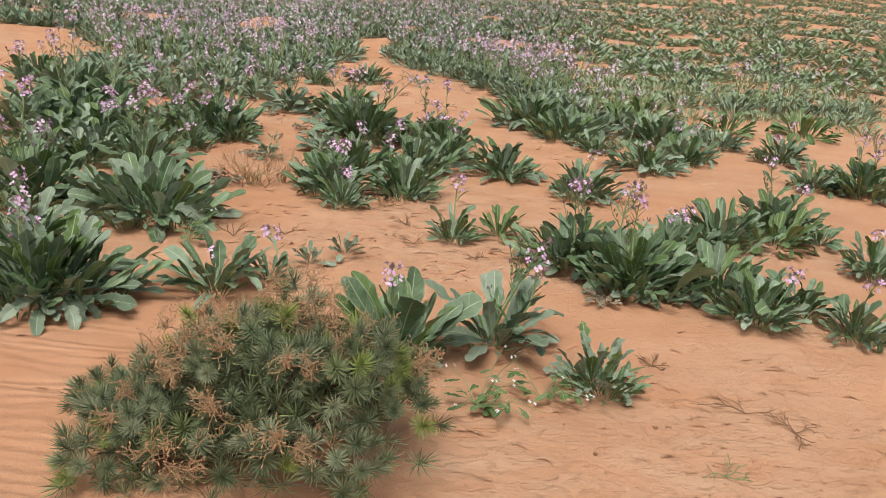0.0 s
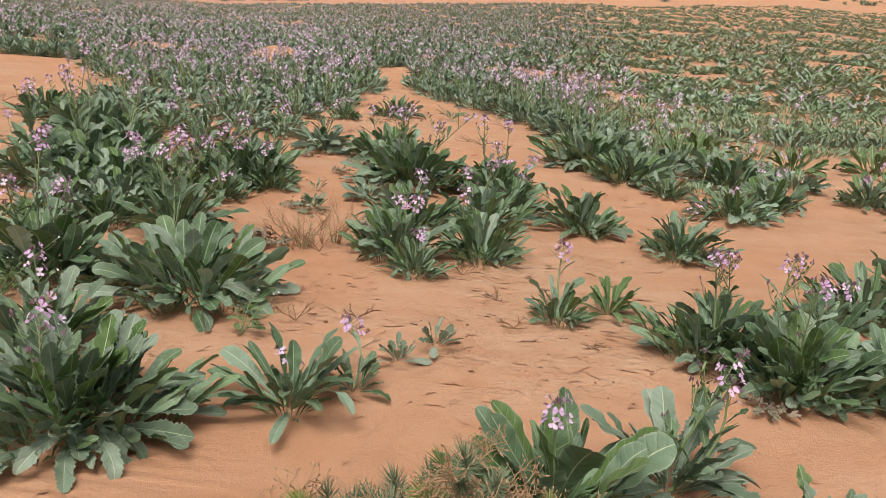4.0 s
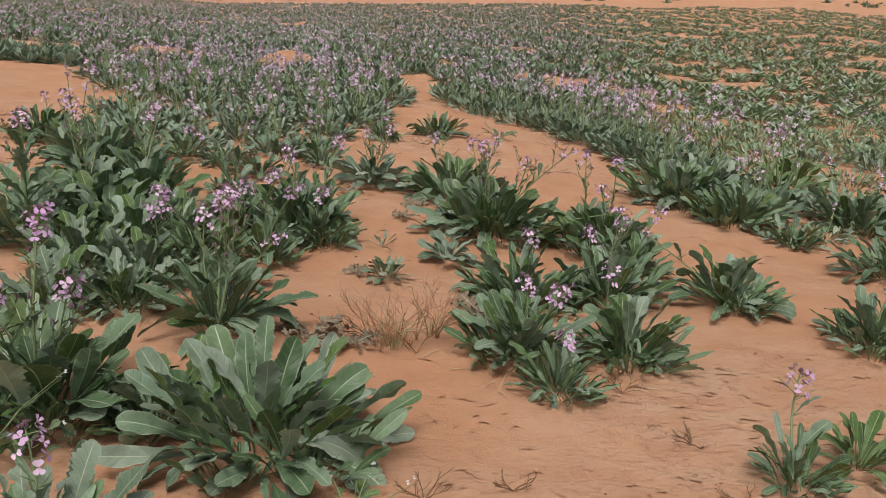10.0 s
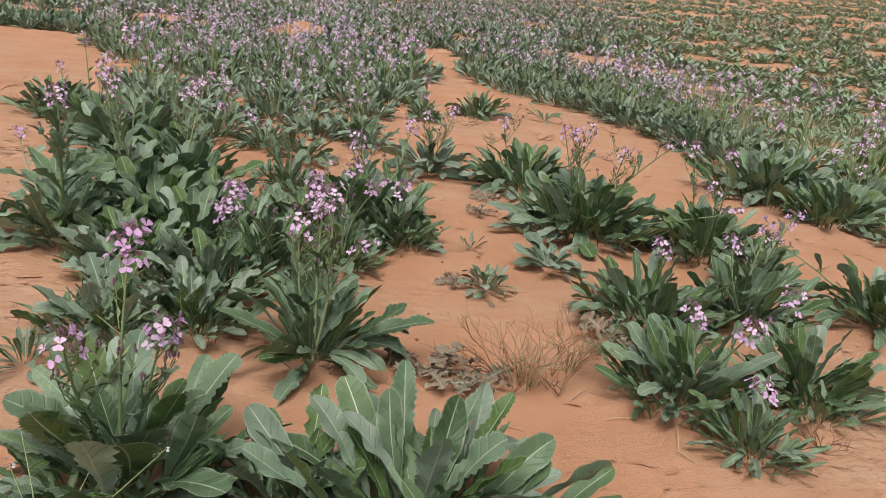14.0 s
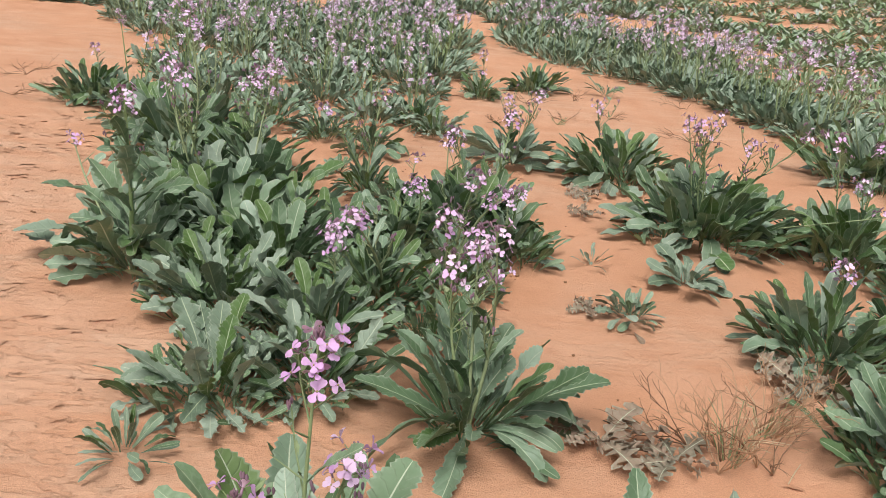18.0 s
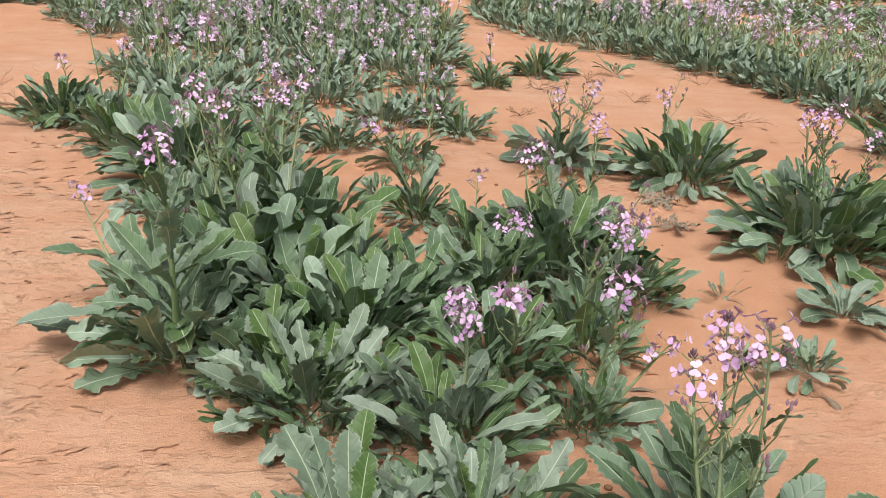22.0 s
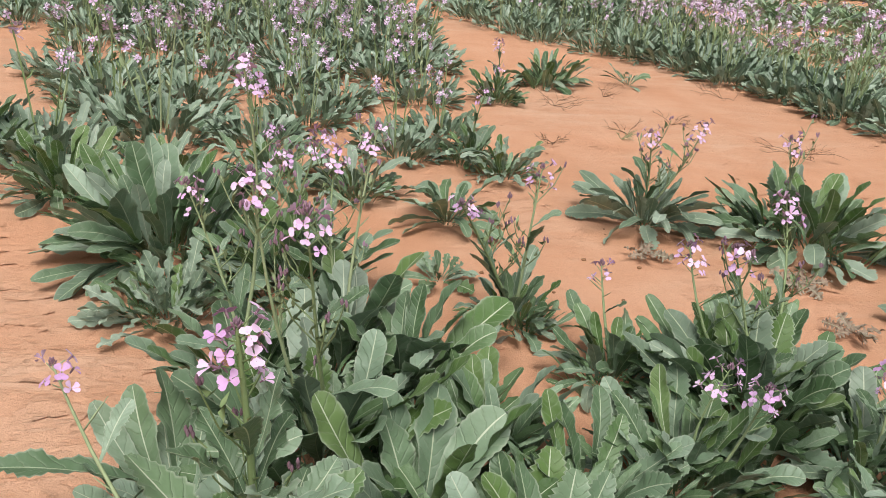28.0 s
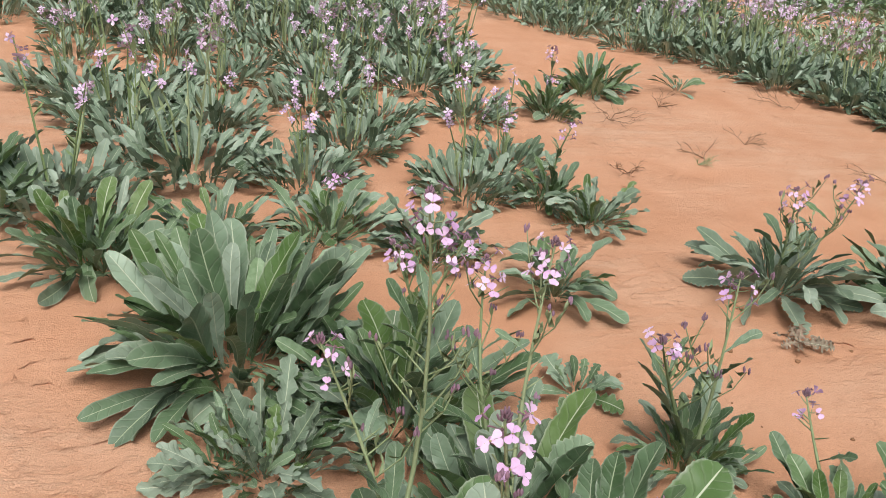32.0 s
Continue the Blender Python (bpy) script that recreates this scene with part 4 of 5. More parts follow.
def clump(x, y, kind, scale, turn):
    lm, heads, fresh = PATTERNS[kind]
    label = "bright green leafy rosette plant in the sandy field" if fresh else "grey-green mustard plant with lilac flowers in the field"
    ob = thing("field_mustard", x, y, label, "wild mustard", "mustard plants of the field", turn)
    place("foliage", lm, ob, Matrix.Scale(scale, 4))
    for k in range(heads):
        place("flower_stalk", pick.choice(STALKS), ob, Matrix.Rotation(pick.uniform(0, 6.3), 4, "Z") @ Matrix.Scale(scale * pick.uniform(0.8, 1.1), 4), "thin stalk with lilac flowers")
    return ob


def path_edge(y):
    return float(np.interp(y, [5.8, 6.6, 7.0, 7.6, 8.0, 8.5, 9.0, 9.6, 11.0, 11.8], [1.1, 0.95, 0.7, 0.55, 0.4, 0.05, -0.25, -0.4, -0.5, -0.85]))


def clump_edge(y):
    return float(np.interp(y, [5.8, 6.4, 7.0, 8.0, 9.5, 11.8], [-1.2, -1.2, -1.05, -0.95, -0.85, -0.85]))


BARE = ((-3.2, 6.6, 0.75, 0.9), (-4.2, 7.5, 1.2, 2.0), (-2.95, 7.4, 0.5, 0.3), (-3.1, 5.2, 0.75, 1.3), (-4.1, 9.4, 0.5, 0.7), (0.7, 12.2, 0.35, 0.5), (1.1, 11.6, 0.3, 0.4), (-0.7, 11.2, 0.25, 0.8),
        (-2.3, 12.2, 0.4, 0.5), (-3.9, 12.6, 0.9, 0.4), (-1.3, 12.9, 0.4, 0.4), (-3.2, 13.4, 0.7, 0.4), (-4.8, 13.0, 0.6, 0.4), (-0.4, 13.4, 0.35, 0.4), (1.5, 8.1, 0.2, 0.25), (2.2, 7.0, 0.3, 0.3), (-5.6, 12.3, 1.1, 0.7))


def bare(x, y):
    if clump_edge(y) < x < path_edge(y) and y < 11.8:
        return True
    if y < 8.3 and x < -2.62 or 8.3 <= y < 10.2 and x < -3.75:
        return True
    return any(((x - cx) / rx) ** 2 + ((y - cy) / ry) ** 2 < 1 for cx, cy, rx, ry in BARE)


pick = random.Random(5)
# the bank across the bare strip, where the plants close up
for x, y, kind, scale in ((0.86, 6.5, 6, 1.25), (0.78, 6.85, 8, 1.15), (1.02, 6.15, 7, 1.35), (1.0, 5.5, 6, 1.25), (1.27, 5.75, 8, 1.1), (1.2, 5.08, 5, 0.62), (1.1, 6.75, 6, 1.1),
                          (1.05, 7.2, 8, 1.2), (0.72, 7.25, 7, 1.1), (0.58, 7.6, 6, 1.05), (0.85, 7.6, 8, 1.0), (1.45, 6.8, 5, 1.0), (1.75, 5.75, 5, 1.0), (1.85, 5.4, 7, 0.9), (2.05, 6.6, 4, 1.0)):
    clump(x, y, kind, scale, pick.uniform(0, 360))
spots = []
tries = 0
while len(spots) < 215 and tries < 9000:
    tries += 1
    x, y = pick.uniform(-4.8, 4.6), pick.uniform(5.95, 9.9)
    if abs(x + 0.5) > 0.62 * (y - 0.6) or bare(x, y):
        continue
    right = x > 0.9 + 0.12 * (y - 6)
    if x > -1.0 and y < 6.9 or right and pick.random() < 0.3:
        continue
    gap = 0.26 if right else 0.29 if y < 7.6 else 0.215
    if any((x - a) ** 2 + (y - c) ** 2 < gap * gap for a, c, *_ in spots):
        continue
    spots.append((x, y, right))
for x, y, right in spots:
    kind = pick.choice((4, 5, 3, 4)) if right else pick.choice((6, 7, 8)) if y < 7.6 else pick.choice((0, 0, 1, 2, 2, 3))
    clump(x, y, kind, pick.uniform(0.75, 1.15) , pick.uniform(0, 360))

# ---- low green plants that close the gaps on the field's far side ----

pick = random.Random(15)
low_plants = []
for seed in range(4):
    v, f, ix = joined_leaves(80 + seed, 0.15, 0.075, 22, ("oblong", "slim"), 5)
    low_plants.append((v, np.array(f), np.array(ix)))


def low_growth(count):
    verts, faces, index, o = [], [], [], 0
    done = 0
    while done < count:
        y = pick.uniform(6.2, 11.5)
        x = pick.uniform(1.0 + 0.15 * (y - 6), 0.75 * y)
        if bare(x, y) or any((x - a) ** 2 + (y - c) ** 2 < 0.04 for a, c, *_ in spots) or float(waves(np.array(x), np.array(y), 0.9, 33)) < -0.15:
            continue
        done += 1
        v, f, ix = low_plants[done % 4]
        a, s = pick.uniform(0, 6.3), pick.uniform(0.6, 1.3)
        c, d = math.cos(a) * s, math.sin(a) * s
        verts.append(np.stack([v[:, 0] * c - v[:, 1] * d + x, v[:, 0] * d + v[:, 1] * c + y, v[:, 2] * s + at_ground(x, y)], 1))
        faces.append(f + o)
        index.append(ix)
        o += len(v)
    me = mesh_of("low_growth", np.concatenate(verts), np.concatenate(faces), [FIELD_FRESH_HAZED, RIB], np.concatenate(index))
    return tagged(new("low_growth", me), "low green seedlings between the plants of the field", "wildflowers", kind="stuff")


low_growth(170)

# ---- the far field, one sheet of small plants ----


def far_patterns(seed, n_leaves, heads, steep=1.35):
    q = np.random.RandomState(seed)
    verts, faces, index = [], [], []
    for k in range(n_leaves):
        a, rise, size = q.uniform(0, 6.3), q.uniform(0.1, steep), q.uniform(0.11, 0.2)
        d = np.array([np.cos(a) * np.cos(rise), np.sin(a) * np.cos(rise), np.sin(rise)])
        s = np.array([-np.sin(a), np.cos(a), 0]) * size * 0.13
        o = len(verts)
        foot = np.array([q.uniform(-0.05, 0.05), q.uniform(-0.05, 0.05), 0.0])
        mid_p = foot + d * size * 0.6
        verts += [foot, mid_p + s, foot + d * size + np.array([0, 0, -0.02]), mid_p - s]
        faces.append((o, o + 1, o + 2, o + 3))
        index.append(0)
    for k in range(heads):
        top = np.array([q.uniform(-0.15, 0.15), q.uniform(-0.15, 0.15), q.uniform(0.2, 0.34)])
        for m in range(5):
            c = top + q.uniform(-0.018, 0.018, 3)
            u, v = q.normal(size=3), q.normal(size=3)
            u, v = u / np.linalg.norm(u) * 0.012, v / np.linalg.norm(v) * 0.012
            o = len(verts)
            verts += [c + u, c + v, c - u, c - v]
            faces.append((o, o + 1, o + 2, o + 3))
            index.append(1)
        o = len(verts)
        verts += [top * 0.3, top * 0.3 + np.array([0.004, 0, 0]), top + np.array([0.003, 0, 0]), top]
        faces.append((o, o + 1, o + 2, o + 3))
        index.append(2)
    return np.array(verts), np.array(faces), np.array(index)


def far_field(name, label, rows, patterns, mats):
    verts, faces, index, o = [], [], [], 0
    q = np.random.RandomState(3)
    heights = terrain([row[0] for row in rows], [row[1] for row in rows])
    for (x, y, s), z in zip(rows, heights):
        v, f, ix = patterns[q.randint(len(patterns))]
        a = q.uniform(0, 6.3)
        c, d = np.cos(a) * s, np.sin(a) * s
        w = np.stack([v[:, 0] * c - v[:, 1] * d + x, v[:, 0] * d + v[:, 1] * c + y, v[:, 2] * s + z], 1)
        verts.append(w)
        faces.append(f + o)
        index.append(ix)
        o += len(w)
    me = mesh_of(name, np.concatenate(verts), np.concatenate(faces), mats, np.concatenate(index), False)
    return tagged(new(name, me), label, "wildflowers", kind="stuff")


def edge_of_field(x, y):
    """How far the green goes before bare sand takes over."""
    return y < 50 + 1.2 * math.sin(x * 0.5) + 0.9 * math.sin(x * 1.3 + 1) + (9 if x < 10 else 0) + (2.0 if x < -4 else 0)


pick = random.Random(8)
lilac, green = [], []
y = 9.9
while y < 62:
    step = 0.18 + 0.009 * (y - 11)
    x = -0.62 * y
    while x < 0.66 * y:
        px, py = x + pick.uniform(-0.6, 0.6) * step, y + pick.uniform(-0.6, 0.6) * step
        x += step
        if bare(px, py) or not edge_of_field(px, py):
            continue
        right = px > 0.9 + 0.1 * (py - 6) + pick.gauss(0, 0.35 + 0.05 * (py - 9)) + 0.06 * max(0.0, py - 14)
        patchy = float(waves(np.array(px), np.array(py), 1.6, 21)) + 0.6 * float(waves(np.array(px), np.array(py), 4.0, 22))
        if patchy < (-0.3 if right else -0.42) + 0.1 * (py < 14) * right:
            continue
        if right and pick.random() < (0.2 if py < 14 else 0.08):
            continue
        (green if right else lilac).append((px, py, pick.uniform(0.7, 1.2) * (0.95 if right else 1.0)))
    y += step * 0.9
far_field("flower_field", "distant field of grey-green plants with lilac flowers", lilac, [far_patterns(s, 22, (1, 1, 0, 2, 1, 2)[s]) for s in range(6)], [FIELD, PETAL_FIELD, STEM])
far_field("green_field", "distant field of low green plants with sand between", green, [far_patterns(20 + s, 18, s % 3 == 0, 0.85) for s in range(6)], [FIELD_FRESH_HAZED, PETAL_FIELD, STEM])
strip = [(pick.uniform(-26, 7), 70 + pick.uniform(-1.0, 1.0) + 0.05 * k % 2, pick.uniform(1.0, 1.9)) for k in range(500)] + [(pick.uniform(-10, 30), 84 + pick.uniform(-2, 2), pick.uniform(1.0, 2.2)) for k in range(150)] + [(pick.uniform(8, 50), pick.uniform(62, 110), pick.uniform(1.5, 3.6)) for k in range(120)]
far_field("green_strip", "far strip of green scrub on the sand flat", strip, [far_patterns(30 + s, 22, 0, 1.2) for s in range(3)], [FIELD, PETAL_FIELD, STEM])

# ---- needle-leaved shrub by the start ----


def tuft_data(seed, count=64, size=0.024):
    """A star of narrow needles round a short shoot, open on all sides."""
    q = random.Random(seed)
    pieces = []
    for k in range(count):
        t = (k + 0.5) / count
        a, rise = k * 2.39996, math.asin(1.6 * t - 0.6)
        d = Vector((math.cos(a) * math.cos(rise), math.sin(a) * math.cos(rise), math.sin(rise) + q.uniform(-0.1, 0.2))).normalized()
        foot = Vector((0, 0, -0.012 + 0.014 * t))
        ln = size * q.uniform(0.75, 1.15)
        s = d.cross(Vector((0.1, 0, 1))).normalized() * 0.001
        m, e = foot + d * ln * 0.55, foot + d * ln + Vector((0, 0, 0.004))
        lift = s.cross(d) * 0.8
        pieces.append(([foot - s * 0.6, foot + s * 0.6, m + s, m - s, e, m + lift], [(0, 1, 5), (1, 2, 5), (0, 5, 3), (5, 2, 4), (3, 5, 4)], 0))
    return join(pieces)


def sprig_mesh(seed):
    """A tangle of crooked dead twigs with tiny spent heads."""
    q = random.Random(seed)
    pieces = []

    def grow(p, d, ln, rad, depth):
        pts = [p]
        for k in range(3):
            pts.append(pts[-1] + (d + Vector((q.uniform(-1, 1), q.uniform(-1, 1), q.uniform(-0.8, 0.8))) * 0.6).normalized() * ln / 3)
        e = pts[-1]
        pieces.append((*tube(pts, [rad, rad * 0.9, rad * 0.8, rad * 0.7], 4), 0))
        if depth == 0:
            pieces.append((*tube([e, e + d * 0.003, e + d * 0.006], [0.0007, 0.0016, 0.0005], 4), 0))
            return
        for k in range(3):
            nd = (d * 0.6 + Vector((q.uniform(-1, 1), q.uniform(-1, 1), q.uniform(-0.7, 0.8)))).normalized()
            grow(pts[1 + k], nd, ln * 0.75, max(0.0006, rad * 0.75), depth - 1)

    for k in range(2):
        grow(Vector((0, 0, -0.01)), Vector((q.uniform(-0.7, 0.7), q.uniform(-0.7, 0.7), 1)).normalized(), 0.034, 0.0013, 3)
    return mesh_of("dried_sprig", *join(pieces, True)[:2], [SPRIG])


def needle_shrub(x, y, r, h, seed):
    q = random.Random(seed)
    ob = thing("needle_shrub", x, y, "bushy green needle-leaved shrub with brown dried flower sprigs", "shrub")
    tufts, sprigs = [mesh_of("needle_tuft", *tuft_data(s)[:2], [NEEDLE_TUFT]) for s in range(6)], [sprig_mesh(s) for s in range(4)]
    lobes = 34
    inner, base, o = [], [], 0
    core = [(np.array(v), np.array([f for f in fs if len(f) == 3]), ) for v, fs, _ in (tuft_data(s, 30, 0.025) for s in range(4))]
    for k in range(lobes):
        a, rad = k * 2.39996, math.sqrt((k + 0.4) / lobes)
        c = Vector((1.05 * r * rad * math.cos(a), 0.72 * r * rad * math.sin(a), 0.015 + h * 0.82 * math.sqrt(max(0.0, 1 - rad * rad)) * q.uniform(0.75, 1.15)))
        c.z *= 0.6 + 0.4 * float(smooth(-0.8, 0.3, c.x / r))
        if -0.1 < c.x < 0.03 and c.y < -0.1:
            c = c * 0.75
        size = q.uniform(0.04, 0.088)
        place("branch", mesh_of("branch", *tube([Vector((c.x * 0.08, c.y * 0.08, 0)), c * 0.5 + Vector((0, 0, 0.015)), c], [0.006, 0.004, 0.002], 5), [BARK]), ob, Matrix())
        for m in range(13):
            v, f = core[m % 4]
            turn = np.array(Euler((q.uniform(-1.2, 1.2), q.uniform(-1.2, 1.2), q.uniform(0, 6.3))).to_matrix())
            spot = np.array(c) * q.uniform(0.75, 1.0) + np.array([q.uniform(-1, 1), q.uniform(-1, 1), q.uniform(-0.9, 0.6)]) * size * 0.8
            spot[2] = max(0.02, spot[2])
            inner.append(v @ turn.T * q.uniform(0.9, 1.3) + spot)
            base.append(f + o)
            o += len(v)
            if m > 11:
                continue
            u = (m + 0.5) / 12
            b3, el = m * 2.4 + k, math.asin(1 - 1.15 * u)
            out = (Vector((math.cos(b3) * math.cos(el), math.sin(b3) * math.cos(el), math.sin(el))) + 0.45 * Vector((c.x / r, c.y / r, 0.3))).normalized()
            p = c + out * size * q.uniform(0.75, 1.05)
            if p.z < 0.012:
                p.z = 0.012 + 0.02 * q.random()
            turn = out.to_track_quat("Z", "Y").to_matrix().to_4x4()
            at = Matrix.Translation(p) @ turn @ Matrix.Rotation(q.uniform(0, 6.3), 4, "Z")
            if -0.2 < c.x < 0.12 and c.y < 0.12 and (m in (3, 6) or m == 9 and k % 2) or c.x > 0.03 and c.y > 0.0 and m in (2, 4):
                place("dried_sprig", q.choice(sprigs), ob, at @ Matrix.Scale(q.uniform(0.7, 1.05), 4), "tan dried flower sprig")
            else:
                place("needle_tuft", q.choice(tufts), ob, at @ Matrix.Scale(q.uniform(0.75, 1.25), 4))
    verts = np.concatenate(inner)
    verts[:, 2] = np.maximum(verts[:, 2], 0.004)
    tagged(place("inner_needles", mesh_of("inner_needles", verts, np.concatenate(base), [NEEDLE]), ob, Matrix()), kind="stuff")
    return ob


needle_shrub(-0.25, 1.42, 0.29, 0.28, 4)

# ---- weeds, dry twigs and litter ----


def dry_weed(x, y, size, seed, mat=None, upright=0.6, label="dry brown twiggy weed on the sand"):
    q = random.Random(seed)
    ob = thing("dry_weed", x, y, label, "dry weed", "dry weeds", q.uniform(0, 360))
    for k in range(q.randint(4, 7)):
        pieces = []

        def grow(p, d, ln, rad, depth):
            e = p + d * ln
            e.z = max(0.004, e.z)
            mid_p = (p + e) / 2 + Vector((q.uniform(-1, 1), q.uniform(-1, 1), q.uniform(0, 1))) * ln * 0.12
            pieces.append((*tube([p, mid_p, e], [rad, rad * 0.8, rad * 0.6], 4), 0))
            if depth:
                for j in range(3):
                    nd = (d + Vector((q.uniform(-1, 1), q.uniform(-1, 1), q.uniform(-0.5, 0.8))) * 0.9).normalized()
                    grow(mid_p.lerp(e, j / 2), nd, ln * 0.5, rad * 0.65, depth - 1)

        a = q.uniform(0, 6.3)
        grow(Vector((0, 0, 0.003)), Vector((math.cos(a), math.sin(a), upright * q.uniform(0.3, 1.6))).normalized(), size * q.uniform(0.5, 0.8), 0.0013, 2)
        place("twig", mesh_of("twig", *join(pieces, True)[:2], [mat or TWIG]), ob, Matrix())
    return ob


def grass_tuft(x, y, r, h, seed, count=40):
    q = random.Random(seed)
    ob = thing("dry_grass_tuft", x, y, "half-dry grass tuft with bleached straw stalks in sand", "grass tuft", "grass tufts")
    for k in range(count):
        a, lean = q.uniform(0, 6.3), q.uniform(0.1, 1.0)
        d = Vector((math.cos(a), math.sin(a), 0))
        foot = d * q.uniform(0, 0.25) * r
        ln = h * q.uniform(0.5, 1.1)
        pts = [foot, foot + d * lean * ln * 0.25 + Vector((0, 0, ln * 0.5)), foot + d * lean * ln * 0.7 + Vector((0, 0, ln * (0.95 - 0.4 * lean)))]
        place("blade", mesh_of("blade", *tube(pts, [0.0012, 0.001, 0.0005], 4), [STEM if k % 5 < 2 else TWIG if k % 5 == 2 else STRAW]), ob, Matrix())
    return ob


def thistle(x, y, r, n_leaves, seed):
    q = random.Random(seed)
    ob = thing("withered_thistle", x, y, "withered grey-brown thistle lying flat on the sand", "thistle", "withered thistles", q.uniform(0, 360))
    n_leaves = round(n_leaves * 1.5)
    for k in range(n_leaves):
        a = k * 6.283 / n_leaves + q.uniform(-0.4, 0.4)
        place("leaf", q.choice(DRY_LEAVES["spiny", "flat"]), ob, leaf_at(0, 0, 0.012, a, q.uniform(0.05, 0.45), r * q.uniform(0.6, 1.1), q.uniform(-0.7, 0.7), 1.15))
    return ob


def white_weed(x, y, r, h, seed, count=9):
    q = random.Random(seed)
    ob = thing("white_flowered_weed", x, y, "sprawling thin-stemmed weed with tiny white flowers", "weed", "white-flowered weeds")
    white = flower_mesh(9, 1.0, WHITE_PETAL)
    for k in range(count):
        a = q.uniform(0, 6.3)
        d = Vector((math.cos(a), math.sin(a), 0)) * r * q.uniform(0.4, 1.0)
        top = d + Vector((0, 0, h * q.uniform(0.3, 1.0)))
        v, f = tube([Vector((0, 0, 0.005)), top * 0.5 + Vector((0, 0, 0.02)), top], [0.0014, 0.001, 0.0007], 4)
        st = place("stem", mesh_of("stem", v, f, [STEM]), ob, Matrix())
        for j in range(2):
            place("flower", white, st, Matrix.Translation(top + Vector((q.uniform(-0.012, 0.012), q.uniform(-0.012, 0.012), 0.004))) @ pose(0, 0, 0, q.uniform(-50, 50), q.uniform(-50, 50), 0) @ Matrix.Scale(0.22, 4))
        for j in range(2):
            p = top * (0.3 + 0.3 * j) + Vector((0, 0, 0.008))
            place("leaf", q.choice(FRESH_LEAVES["toothed", "flat"]), st, leaf_at(*p, q.uniform(0, 6.3), q.uniform(-0.1, 0.4), q.uniform(0.03, 0.05), 0, 1.6))
    return ob


white_weed(0.16, 1.66, 0.16, 0.10, 1, 12)
white_weed(0.30, 1.72, 0.12, 0.08, 2, 6)
white_weed(-1.36, 2.74, 0.2, 0.16, 3, 12)
white_weed(-0.70, 2.60, 0.12, 0.13, 4, 7)
thistle(-0.87, 3.45, 0.11, 7, 1)
thistle(-0.76, 3.40, 0.09, 5, 2)
thistle(-0.42, 3.70, 0.11, 8, 3)
thistle(-0.34, 3.63, 0.09, 6, 4)
thistle(-0.78, 4.03, 0.06, 6, 5)
thistle(-0.66, 4.78, 0.07, 5, 6)
thistle(-0.62, 5.02, 0.08, 6, 7)
thistle(-0.93, 5.2, 0.08, 5, 8)
thistle(0.55, 2.35, 0.08, 6, 9)
grass_tuft(-0.66, 3.42, 0.1, 0.13, 1, 30)
grass_tuft(-0.56, 3.52, 0.08, 0.1, 2, 18)
for k, (x, y, s) in enumerate(((-0.67, 3.45, 0.2), (-0.62, 3.4, 0.17), (-0.69, 3.38, 0.15), (-0.55, 3.5, 0.15), (-0.6, 3.47, 0.18))):
    dry_weed(x, y, s, 70 + k, SPRIG, 1.3, "tangled tan dry weed with tiny seed heads on sand")
for k, (x, y, s) in enumerate(((-0.72, 3.46, 0.13), (-0.6, 3.38, 0.12), (-0.52, 3.6, 0.1), (-0.58, 2.72, 0.07), (-0.42, 2.76, 0.06), (-0.12, 3.22, 0.06), (0.75, 1.72, 0.1), (0.83, 1.64, 0.07), (0.6, 1.95, 0.05))):
    dry_weed(x, y, s, k, upright=0.6 if k < 6 else 0.15)
for k, (x, y, s) in enumerate(((0.0, 2.75, 0.05), (-0.03, 2.98, 0.05), (0.2, 2.65, 0.04), (-0.6, 6.9, 0.14), (-0.2, 6.6, 0.1), (-0.45, 6.45, 0.1), (0.1, 6.2, 0.16), (-0.8, 6.3, 0.09), (-2.95, 6.0, 0.16), (-2.85, 6.25, 0.12), (-3.1, 6.5, 0.16), (0.35, 7.2, 0.15), (-0.3, 7.1, 0.12))):
    dry_weed(x, y, s, 20 + k, upright=0.25)
dry_weed(-0.5, 6.39, 0.06, 50, STEM, 0.5, "tiny green weed sprouting from bare sand")
dry_weed(-1.98, 3.62, 0.03, 51, STEM, 0.6, "tiny green weed sprouting from bare sand")
dry_weed(0.62, 1.45, 0.05, 52, STEM, 0.3, "tiny green weed sprouting from bare sand")


def pebble(seed, size):
    q = random.Random(seed)
    bm = bmesh.new()
    bmesh.ops.create_icosphere(bm, subdivisions=1, radius=size)
    for v in bm.verts:
        v.co *= q.uniform(0.65, 1.2)
        v.co.z *= 0.6
    me = bpy.data.meshes.new("clod")
    bm.to_mesh(me)
    bm.free()
    me.materials.append(CLOD)
    return me


CLODS = [pebble(k, 0.006) for k in range(5)]
pick = random.Random(12)
for cx, cy, spread, count in ((-1.0, 3.72, 0.12, 10), (-1.2, 4.95, 0.16, 14), (-0.95, 4.2, 0.12, 10), (-2.1, 4.3, 0.25, 14), (-0.85, 4.45, 0.2, 10), (0.3, 2.3, 0.5, 10), (0.5, 1.6, 0.3, 5), (-0.2, 2.5, 0.3, 6), (-0.9, 5.1, 0.15, 8), (-1.75, 3.3, 0.2, 4)):
    for k in range(count):
        x, y = pick.gauss(cx, spread), pick.gauss(cy, spread)
        ob = new("clod", pick.choice(CLODS))
        s = pick.uniform(0.4, 1.25)
        ob.matrix_basis = pose(x, y, at_ground(x, y) + 0.002 * s, 0, 0, pick.uniform(0, 360)) @ Matrix.Scale(s, 4)
        tagged(ob, "small dark clod of dry earth on sand", "clod", "clods on the sand")

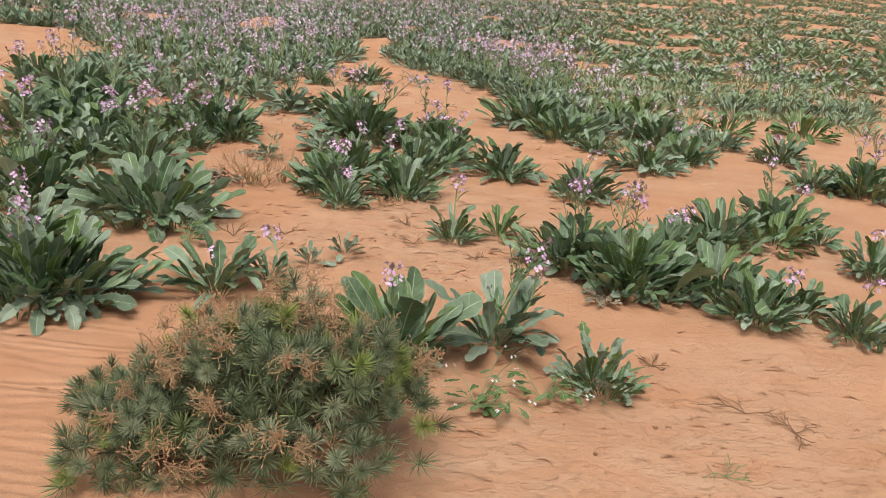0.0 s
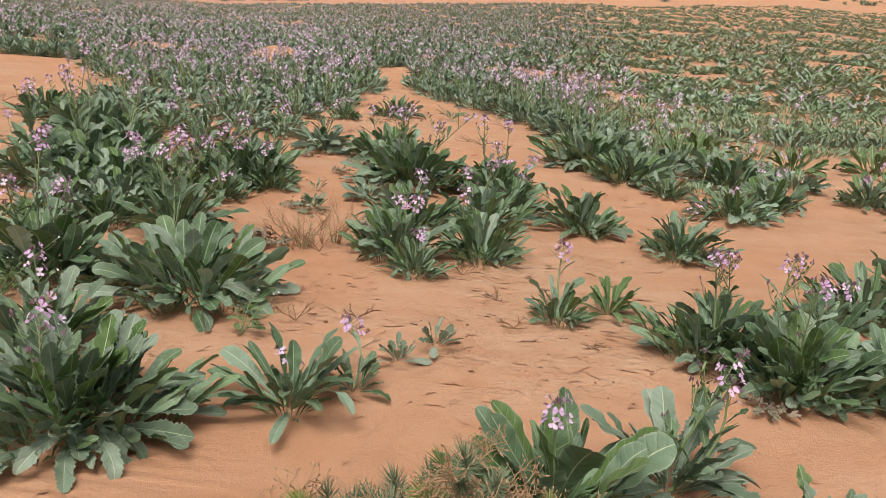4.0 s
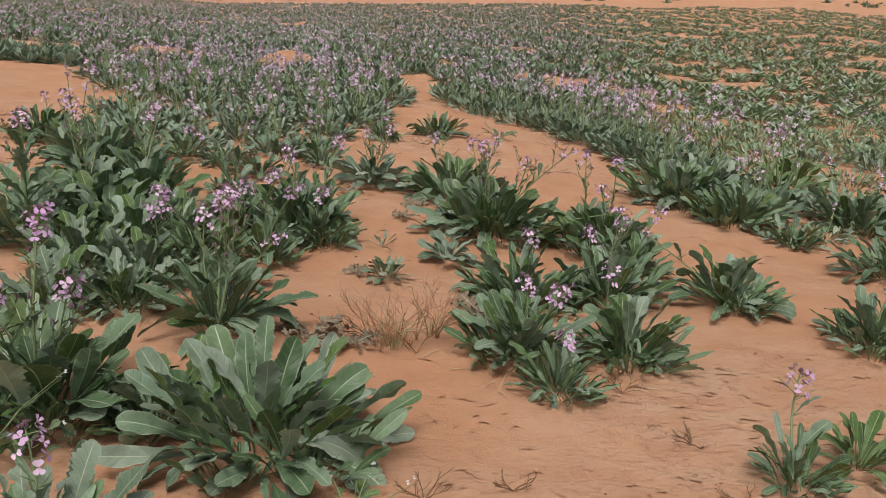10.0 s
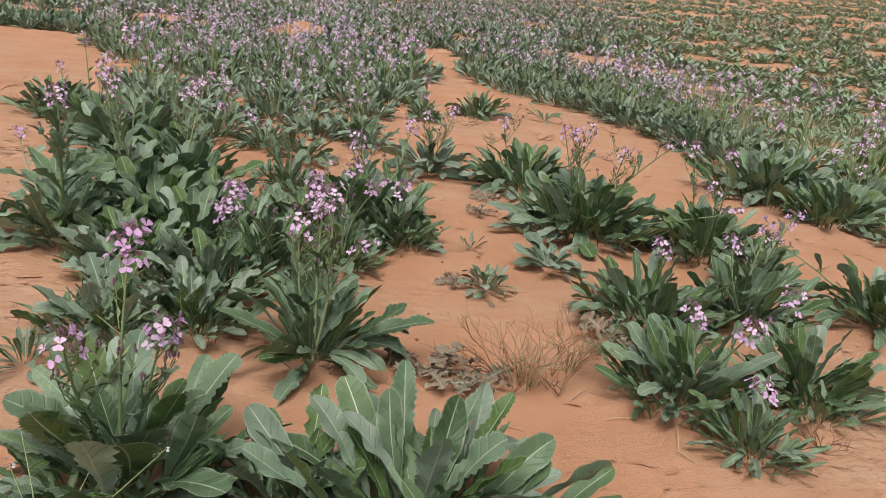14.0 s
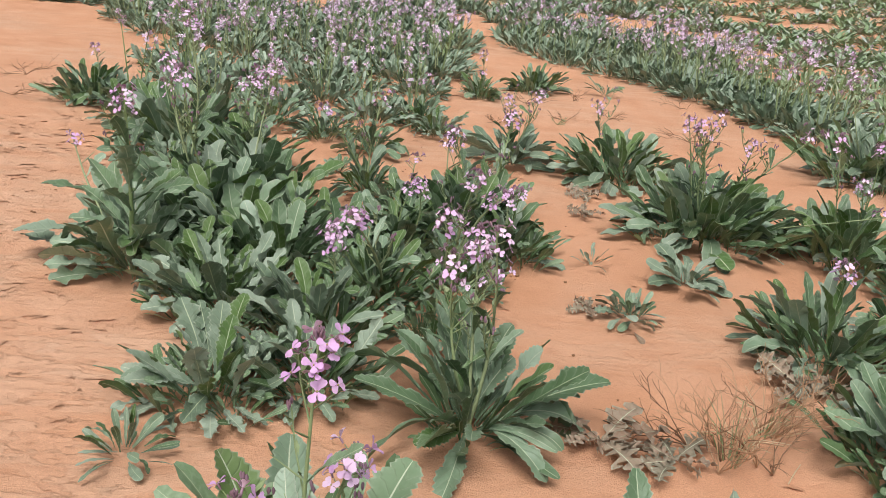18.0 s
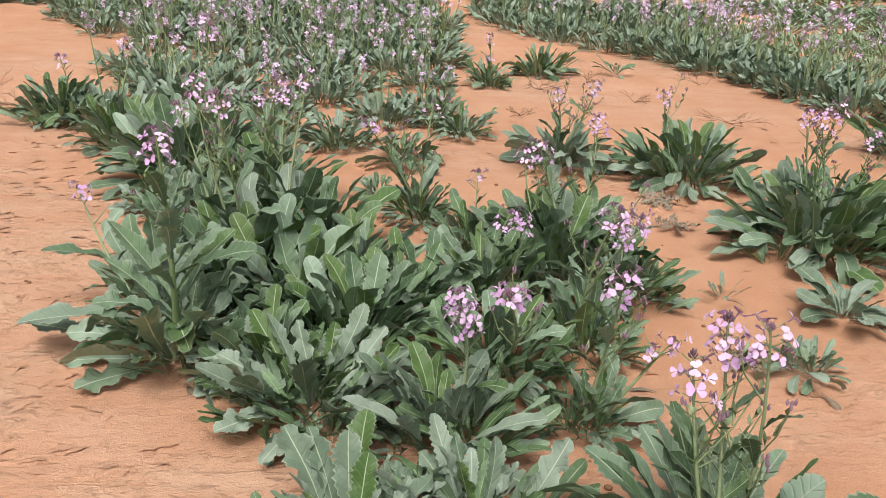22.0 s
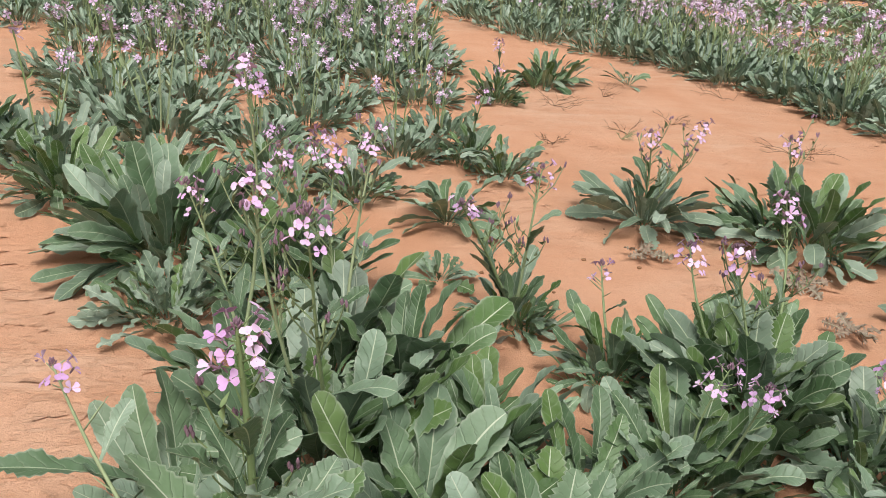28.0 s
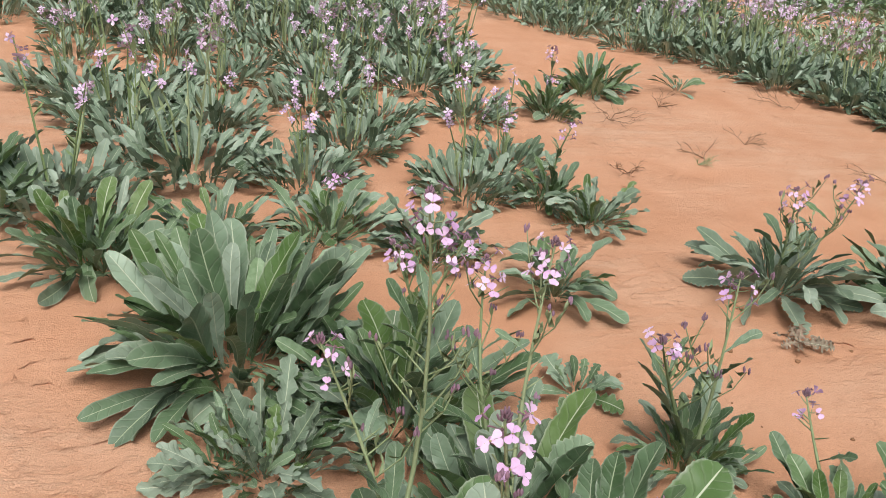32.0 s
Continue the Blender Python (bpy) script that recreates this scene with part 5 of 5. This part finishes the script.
for x, y, a in ((-1.82, 4.0, 200), (-1.36, 4.84, 120), (-0.70, 3.93, 190), (-0.6, 2.6, 40), (-1.0, 3.95, 70)):
    ob = new("fallen_leaf", DRY_LEAVES["oblong", "flat"][0])
    ob.matrix_basis = pose(x, y, at_ground(x, y) + 0.004, 0, 0, a) @ Matrix.Diagonal((0.07, 0.05, 0.04, 1))
    tagged(ob, "withered tan leaf lying on the sand", "leaf", "fallen leaves")

# lips of dried mud crust: the plate lies on the sand, its ragged front edge stands a little off the ground
CRUST = ((-2.45, 4.7, 0.42, 0.75, 240), (-2.15, 3.7, 0.3, 0.4, 150), (-2.2, 4.1, 0.25, 0.35, 140), (-2.9, 5.9, 0.5, 0.7, 110), (-1.0, 1.75, 0.35, 0.35, 70), (-0.05, 2.75, 0.4, 0.33, 190), (0.6, 1.65, 0.42, 0.3, 230), (0.2, 3.35, 0.5, 0.4, 120),
         (-0.3, 6.3, 0.75, 0.7, 110), (0.55, 4.75, 0.45, 0.35, 60), (-0.75, 4.6, 0.25, 0.5, 30), (-2.55, 5.3, 0.2, 0.3, 60))
pieces = []
for cx, cy, dx, dy, count in CRUST:
    for k in range(count):
        x, y = pick.gauss(cx, dx), pick.gauss(cy, dy)
        turn, half = pick.gauss(0.1, 0.45), pick.uniform(0.007, 0.04) * pick.uniform(0.4, 1)
        deep, up = pick.uniform(0.012, 0.035), pick.uniform(0.0012, 0.004)
        c, d = math.cos(turn), math.sin(turn)
        bow, n_lip = pick.uniform(-0.35, 0.35), 7
        rows = ([], [], [])
        for j in range(n_lip):
            u = 2 * j / (n_lip - 1) - 1
            rag = pick.uniform(-0.004, 0.004) + bow * half * u * u
            tall = up * (1 - u * u) ** 0.5 * pick.uniform(0.7, 1.2)
            for row, back, lift in ((rows[0], deep * (1 - 0.6 * u * u), -0.002), (rows[1], deep * 0.35 * (1 - u * u), tall * 0.65), (rows[2], 0.0, tall)):
                px, py = x + c * u * half - d * (back + rag), y + d * u * half + c * (back + rag)
                row.append((px, py, lift))
        faces = [(r0 * n_lip + j, (r0 + 1) * n_lip + j, (r0 + 1) * n_lip + j + 1, r0 * n_lip + j + 1) for r0 in range(2) for j in range(n_lip - 1)]
        pieces.append((rows[0] + rows[1] + rows[2], faces, 0))
v, f, ix = join(pieces)
v[:, 2] += terrain(v[:, 0], v[:, 1])
tagged(new("mud_crust", mesh_of("mud_crust", v, f, [SAND])), "cracked crust of dried mud with lifted edges on the sand", "mud crust", kind="stuff")
# loose straw
for k in range(14):
    x, y, a = pick.gauss(-0.52, 0.1), pick.gauss(3.42, 0.12), pick.uniform(0, 6.3)
    d = Vector((math.cos(a), math.sin(a), 0)) * pick.uniform(0.02, 0.05)
    z = at_ground(x, y) + 0.003
    o = Vector((x, y, z))
    tagged(new("straw", mesh_of("straw", *tube([o - d, o + Vector((0, 0, 0.004)), o + d], [0.0011, 0.0011, 0.0007], 4), [STRAW])), "bleached broken straw lying on sand", "straw", "loose straws")
